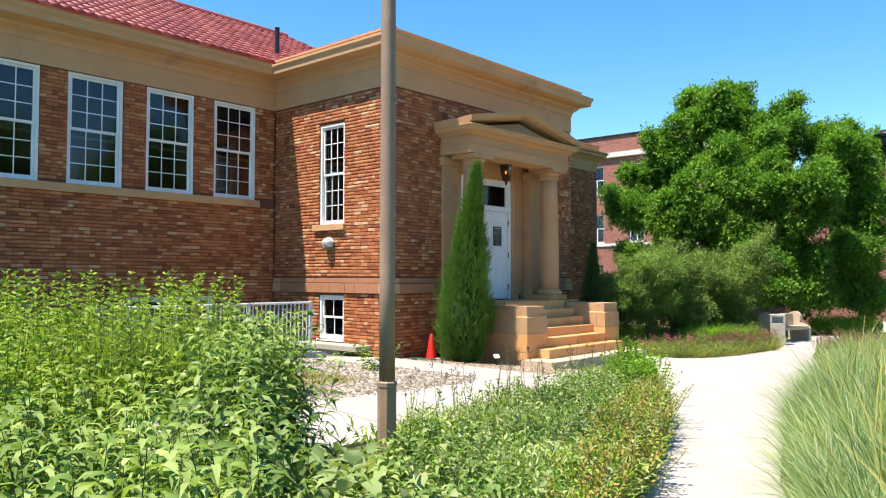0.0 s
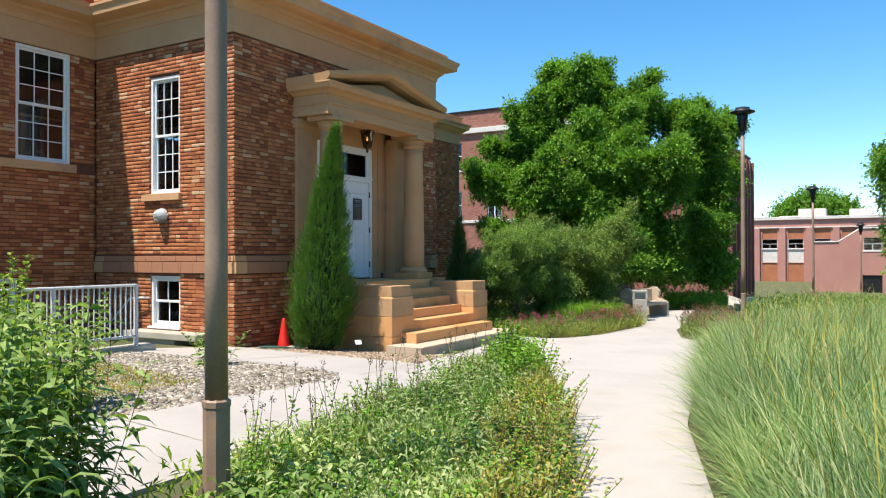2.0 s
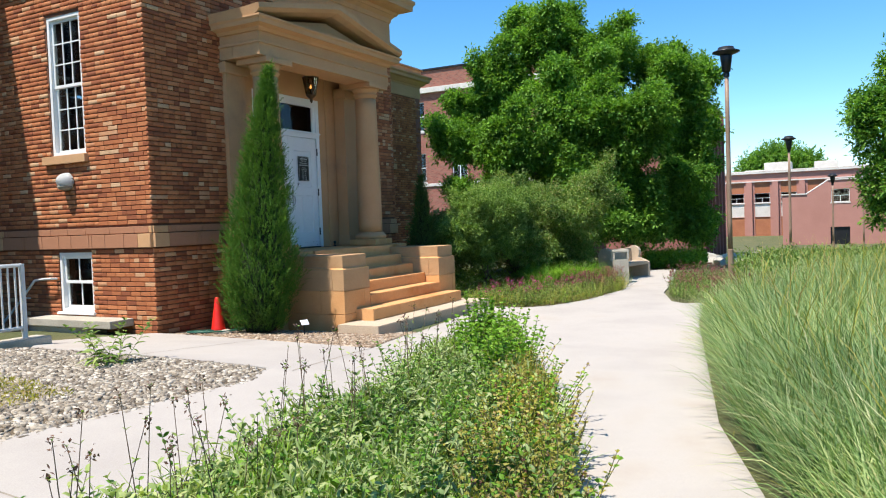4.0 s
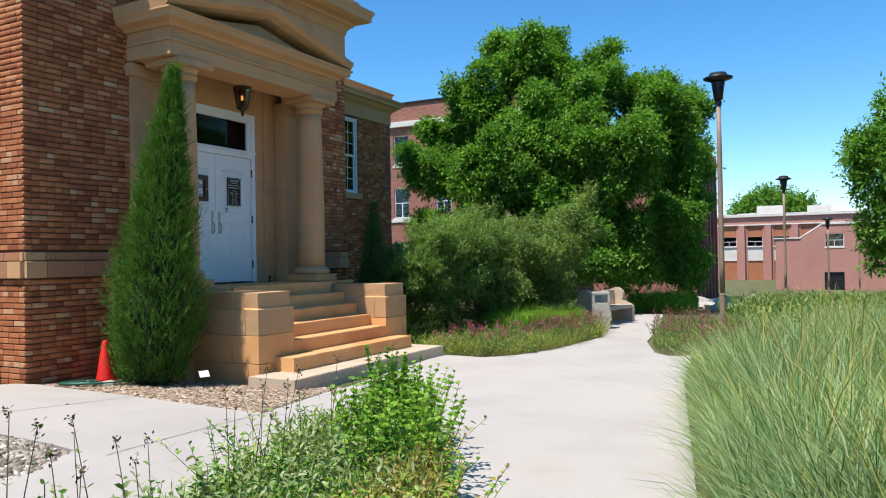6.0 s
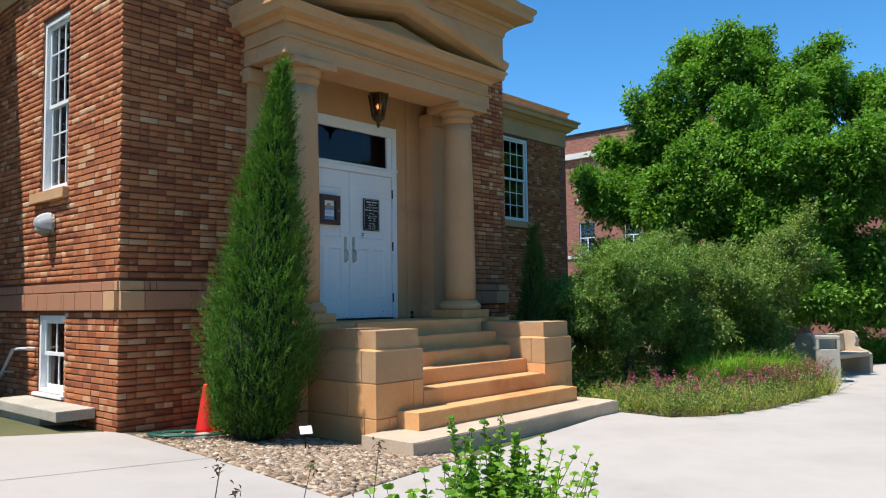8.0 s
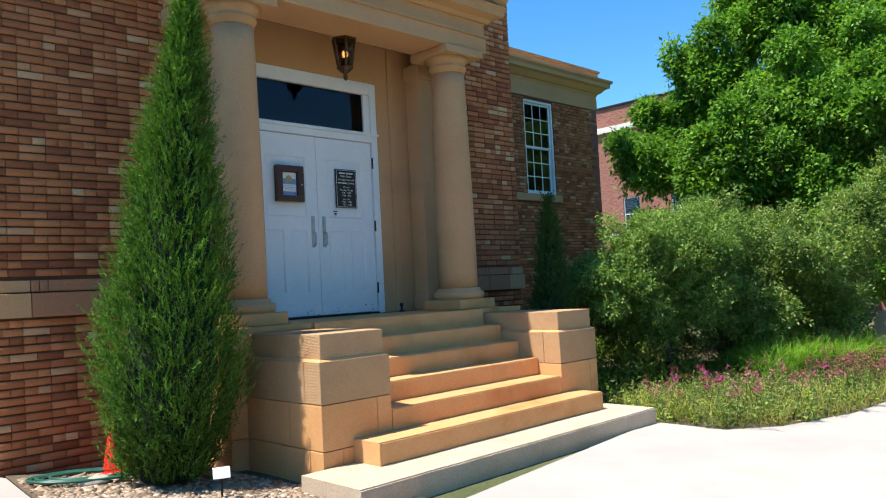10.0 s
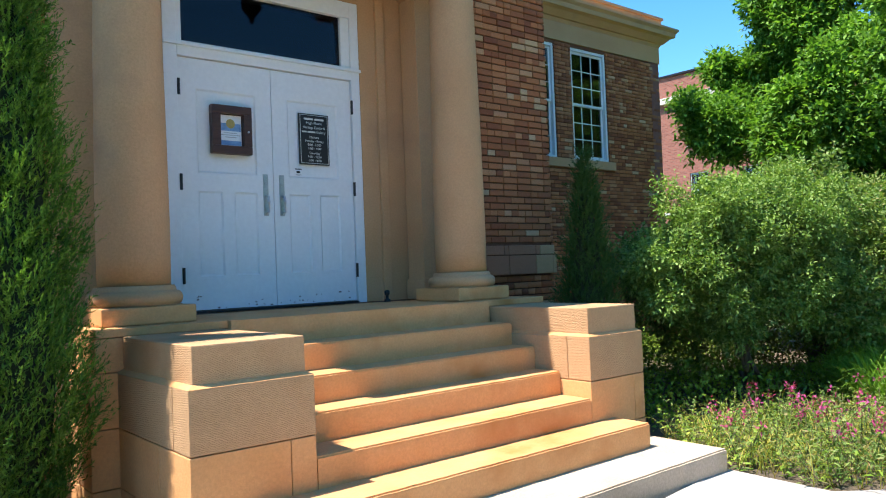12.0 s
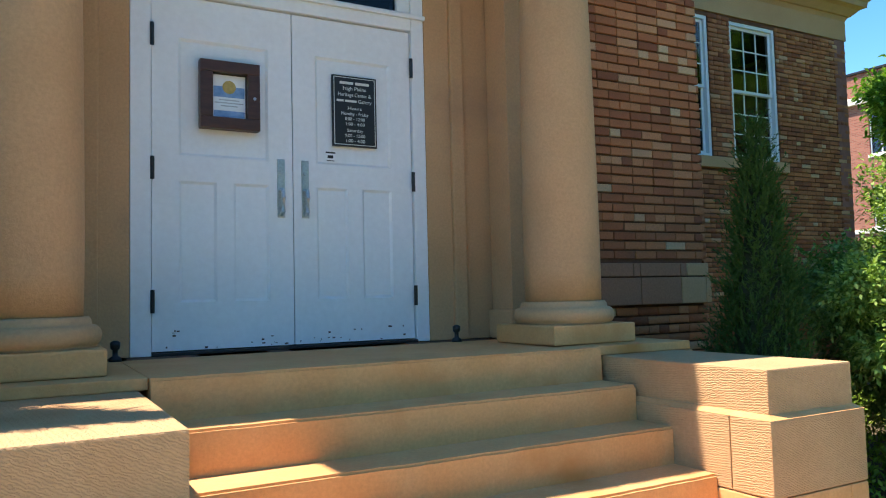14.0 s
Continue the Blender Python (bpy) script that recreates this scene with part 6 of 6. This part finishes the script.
# planted bed between the two walks
BED = [(-13.6, -9.85), (-12, -9.3), (-8.9, -8.5), (-6.7, -7.65), (-5.9, -7.25), (-4.4, -6.5), (-3.6, -5.75), (-3.8, -5.35), (-5.0, -5.65), (-7, -6.1), (-10, -6.3), (-14.5, -6.4), (-15.5, -9.0)]
BED_LOW = [(-11.2, -9.05), (-8.9, -8.45), (-6.7, -7.6), (-5.6, -7.05), (-4.9, -6.6), (-4.7, -5.7), (-7, -6.12), (-9.4, -6.4), (-10.6, -7.6)]
BED_YEL = [(-10.6, -8.9), (-8.9, -8.45), (-6.7, -7.6), (-5.6, -7.05), (-5.3, -6.75), (-6.4, -6.95), (-8.8, -7.95), (-10.4, -8.7)]
BED_END = [(-5.5, -6.95), (-4.4, -6.4), (-3.75, -5.85), (-3.9, -5.6), (-4.9, -5.95), (-5.6, -6.5)]
BED_NEAR = [(-14.2, -9.9), (-12.9, -9.55), (-12.4, -9.2), (-11.8, -8.2), (-11.4, -7.1), (-11.3, -6.4), (-13.5, -6.4), (-15.0, -8.6)]
BED_POLE = [(-11.4, -7.1), (-10.55, -6.7), (-10.25, -6.25), (-10.5, -5.95), (-11.3, -6.2)]
tagged(sheet("bed_soil", BED, 0.01, SOIL), "dark soil of the planted bed", "ground", kind="structure")
carpet("silver_forbs", BED_LOW, 22000, 51, 0.34, 0.085, 0.013, L_SAGE, "silvery green low forbs filling the bed", 1.1)
stalks("silver_stalks", BED_LOW, 900, 82, (0.22, 0.44), 0.12, 0.02, L_SAGE, "silvery narrow-leaved stalks across the bed", 0.3, 0.035, 0.3)
stalks("green_forbs", BED_LOW, 800, 83, (0.2, 0.46), 0.075, 0.02, L_CATMINT, "fresh green leafy forbs among the silver ones", 0.3, 0.035, 0.3)
carpet("yellow_forbs", BED_YEL, 15000, 52, 0.36, 0.062, 0.012, L_YELLOW, "yellow-green fading forbs along the walk", 1.1)
stalks("yellow_stalks", BED_YEL, 620, 84, (0.25, 0.5), 0.06, 0.018, L_YELLOW, "yellow-green fading leafy stalks along the walk", 0.25, 0.032, 0.3, (L_DULLFLOWER, 0.012, 0.25))
stalks("green_forbs", BED_YEL, 260, 85, (0.25, 0.48), 0.07, 0.02, L_BRIGHT, "bright green leafy forbs along the walk", 0.25, 0.035, 0.3)
stalks("bright_forbs", BED_END, 260, 53, (0.34, 0.62), 0.085, 0.034, L_BRIGHT, "bright green leafy forbs at the bed's end", 0.2, 0.045, 0.3)
stalks("milkweed", BED_NEAR, 330, 54, (0.55, 1.0), 0.29, 0.033, L_MILK, "leafy milkweed stalks with long drooping leaves", 0.16, 0.065, 0.7)
stalks("milkweed", [(-12.4, -9.3), (-11.2, -8.95), (-10.1, -8.1), (-9.95, -7.4), (-10.8, -7.2), (-11.7, -8.3)], 105, 69, (0.28, 0.56), 0.24, 0.034, L_MILK, "low milkweed at the edge of the walk", 0.2, 0.06, 0.7)
stalks("milkweed", BED_POLE, 58, 55, (0.9, 1.25), 0.25, 0.035, L_MILK, "taller milkweed stand beside the lamp post", 0.12, 0.06, 0.7)
carpet("bed_underlayer", BED, 15000, 56, 0.30, 0.10, 0.022, L_TALL, "green underlayer of mixed plants in the bed", 0.9)
stalks("dry_seed_stalks", [(-9.8, -6.5), (-6.5, -6.0), (-5.0, -5.65), (-5.2, -6.1), (-7, -6.5), (-9.5, -7.1)], 50, 57, (0.5, 0.8), 0.05, 0.012, L_SHRUB, "dark dry seed stalks at the bed's edge", 0.14, 0.12, 0.2, (L_SEED, 0.022, 0.9), stem_material=DRYSTEM)
FILL = [(-17, -6.5), (-11.5, -6.5), (-11.5, -4.6), (-17, -4.6)]
stalks("leafy_weeds", FILL, 330, 66, (0.6, 1.05), 0.17, 0.036, L_TALL, "rank leafy weeds between bed and meadow", 0.16, 0.065, 0.5)
carpet("weed_underlayer", FILL, 9000, 67, 0.35, 0.11, 0.026, L_TALL, "green underlayer below the weeds", 0.9)
rngb, bb = pick([(-13.4, -9.3), (-11.2, -8.6), (-10.6, -7.6), (-11.6, -7.2), (-13.6, -7.9)], 420, 68)
bb[:, 2] += 0.2 + 0.35 * rngb.random(len(bb))
greens("broad_leaves", leaf_arrays(rngb, bb, rngb.normal(0, 0.7, (len(bb), 3)) + (0, 0, 0.5), rngb.uniform(0.14, 0.26, len(bb)), rngb.uniform(0.07, 0.13, len(bb)), 0.5, True), L_SAGE, None, "broad pale leaves low among the stalks", "plants")
stalks("white_spikes", [(-14.0, -9.6), (-12.7, -9.3), (-12.3, -8.4), (-13.6, -7.9), (-14.6, -8.9)], 70, 58, (0.55, 0.8), 0.06, 0.022, L_SAGE, "woolly pale flower spikes among the stalks", 0.15, 0.05, 0.3, (L_WHITEFLOWER, 0.02, 0.5))
grass("bed_grass", BED_LOW, 2600, 59, 0.42, 0.008, lambda b: np.zeros((len(b), 2)), 0.5, L_BRIGHT, "thin bright grass blades through the bed")
stalks("catmint_bush", [(-4.35, -6.25), (-4.0, -5.95), (-4.05, -5.75), (-4.5, -5.85)], 46, 60, (0.45, 0.8), 0.068, 0.036, L_BRIGHT, "upright leafy bush at the tip of the bed", 0.13, 0.035, 0.3, (L_SEED, 0.016, 0.6))

# tall meadow beyond the second walk
MEADOW = [(-17, -4.6), (-9.6, -4.5), (-9.0, -3.6), (-8.7, -1.6), (-9.6, -0.9), (-17, 1.5)]
stalks("tall_meadow", MEADOW, 1100, 61, (0.8, 1.35), 0.13, 0.03, L_TALL, "tall rank green meadow plants before the building", 0.14, 0.07, 0.3)
grass("meadow_grass", MEADOW, 7000, 62, 1.05, 0.010, lambda b: np.zeros((len(b), 2)), 0.5, L_TALL, "long meadow grass among the tall plants")
stalks("milkweed", [(-9.6, -4.7), (-8.9, -4.4), (-8.6, -3.6), (-9.3, -3.2)], 26, 63, (0.6, 0.95), 0.14, 0.036, L_MILK, "milkweed leaning over the gravel", 0.2, 0.055, 0.45)
stalks("small_weed", [(-6.5, -3.0), (-6.2, -3.0), (-6.2, -2.75), (-6.5, -2.75)], 9, 64, (0.28, 0.42), 0.17, 0.032, L_MILK, "small weed growing in the gravel", 0.5, 0.04, 0.4)
carpet("gravel_weeds", [(-9.2, -3.9), (-7.4, -3.9), (-7.0, -1.4), (-9.2, -1.2)], 5500, 65, 0.06, 0.05, 0.014, L_YELLOW, "low weeds through the gravel", 0.6)

# flower bed to the right of the steps
FLOWERS = [(2.15, -2.7), (2.05, -3.8), (2.5, -4.15), (3.5, -4.42), (6.0, -4.55), (7.5, -4.2), (7.6, -3.5), (5.0, -3.0), (3.4, -2.2), (2.6, -2.2)]
FLOWERS_WIDE = [(2.1, -2.6), (2.0, -3.8), (2.45, -4.22), (3.5, -4.52), (6.0, -4.66), (7.6, -4.28), (7.7, -3.5), (5.0, -2.9), (3.4, -2.1), (2.6, -2.1)]
carpet("low_forbs", FLOWERS, 9000, 71, 0.20, 0.06, 0.016, L_SHRUB, "low dull green forbs in the flower bed", 0.8)
stalks("green_forbs", FLOWERS_WIDE, 620, 86, (0.1, 0.36), 0.07, 0.014, L_SHRUB, "narrow-leaved dull green forbs in the flower bed", 0.4, 0.04, 0.3)
stalks("green_forbs", FLOWERS_WIDE, 260, 87, (0.1, 0.34), 0.075, 0.022, L_TALL, "fresh green forbs in the flower bed", 0.4, 0.04, 0.3)
grass("tuft_grass", FLOWERS_WIDE, 2600, 88, 0.36, 0.006, lambda b: 0.3 * np.stack((np.sin(b[:, 0] * 9 + b[:, 1] * 4), np.sin(b[:, 1] * 11 + b[:, 0] * 5)), 1), 0.7, L_YELLOW, "pale arching grass through the flower bed")
stalks("magenta_flowers", [(2.25, -2.5), (2.15, -3.6), (2.6, -3.95), (3.5, -4.2), (5.4, -4.3), (4.8, -3.2), (3.2, -2.4)], 120, 73, (0.25, 0.46), 0.06, 0.02, L_SHRUB, "magenta flowers over the low forbs", 0.35, 0.06, 0.2, (L_FLOWER, 0.038, 0.55))
TUFTS = [(4.9, -3.05), (6.0, -3.5), (6.9, -3.75), (7.3, -3.5), (6.6, -2.9), (5.2, -2.5)]
grass("feathery_tufts", TUFTS, 9000, 89, 0.75, 0.009, lambda b: 0.35 * np.stack((np.sin(b[:, 0] * 5), np.sin(b[:, 1] * 6)), 1), 0.8, L_BRIGHT, "feathery yellow-green grass tufts before the shrubs")
stalks("rose_flowers", [(4.4, -4.3), (6.0, -4.5), (7.5, -4.15), (7.5, -3.7), (5.0, -3.4)], 330, 74, (0.22, 0.5), 0.05, 0.014, L_SHRUB, "faded rose flower heads near the bench", 0.25, 0.06, 0.2, (L_DULLFLOWER, 0.03, 0.8))
carpet("hedge_edge", [(2.3, -1.9), (3.4, -2.1), (5.2, -3.0), (7.8, -3.2), (9, 2.6), (4, 2.6), (3.5, -0.2), (2.3, -1.0)], 22000, 75, 0.55, 0.06, 0.028, L_TALL, "leafy undergrowth below the shrubs", 0.7)
FL2 = [(0.9, -7.35), (3.4, -6.75), (3.3, -6.5), (3.7, -6.2), (5.4, -5.72), (8.6, -5.3), (9.0, -6.2), (5.5, -7.2), (4.2, -8.6), (1.6, -8.0)]
carpet("low_forbs", FL2, 20000, 76, 0.34, 0.05, 0.013, L_SHRUB, "dull green forbs beside the grass", 0.9)
stalks("rose_flowers", FL2, 420, 77, (0.3, 0.5), 0.05, 0.012, L_SHRUB, "faded rose flower heads beside the grass", 0.25, 0.06, 0.2, (L_DULLFLOWER, 0.03, 0.8))
# far planting and rocks
carpet("far_forbs", [(5, -7.4), (12, -6.0), (26, -6.0), (30, -14), (8, -16), (4.8, -11)], 30000, 78, 0.55, 0.16, 0.04, L_SHRUB, "far mixed planting beyond the grass", 0.9)
carpet("low_hedge", [(13.6, -3.2), (18.5, -2.2), (19.0, -4.4), (14.0, -5.0)], 12000, 79, 0.6, 0.10, 0.05, L_BRIGHT, "low clipped hedge beyond the bench", 0.9)
for x, y, s in ((17, -5.6, 0.5), (19.5, -5.9, 0.7), (22, -6.4, 0.7), (20.5, -5.0, 0.7), (24, -5.8, 0.8), (21.5, -3.6, 0.9)):
    bm = bmesh.new()
    bmesh.ops.create_icosphere(bm, subdivisions=3, radius=1)
    for v in bm.verts:
        v.co *= 1 + 0.3 * noise.noise(v.co * 1.7 + Vector((x, y, 0)))
        v.co = Vector((v.co.x * s * 1.3, v.co.y * s, v.co.z * s * 0.45))
    ob = tagged(part("boulder", bm, KERB), "pale grey boulder on the far lawn", "boulder", "boulders on the far lawn")
    ob.location = (x, y, gz(x, y) + 0.1)

# ---- bricks that stand as single pieces ----
for wall, p, proud, z, ln in late_bricks:
    b = new("brick", single_brick(ln))
    b.parent = wall
    b.matrix_basis = pose(p, proud, z)
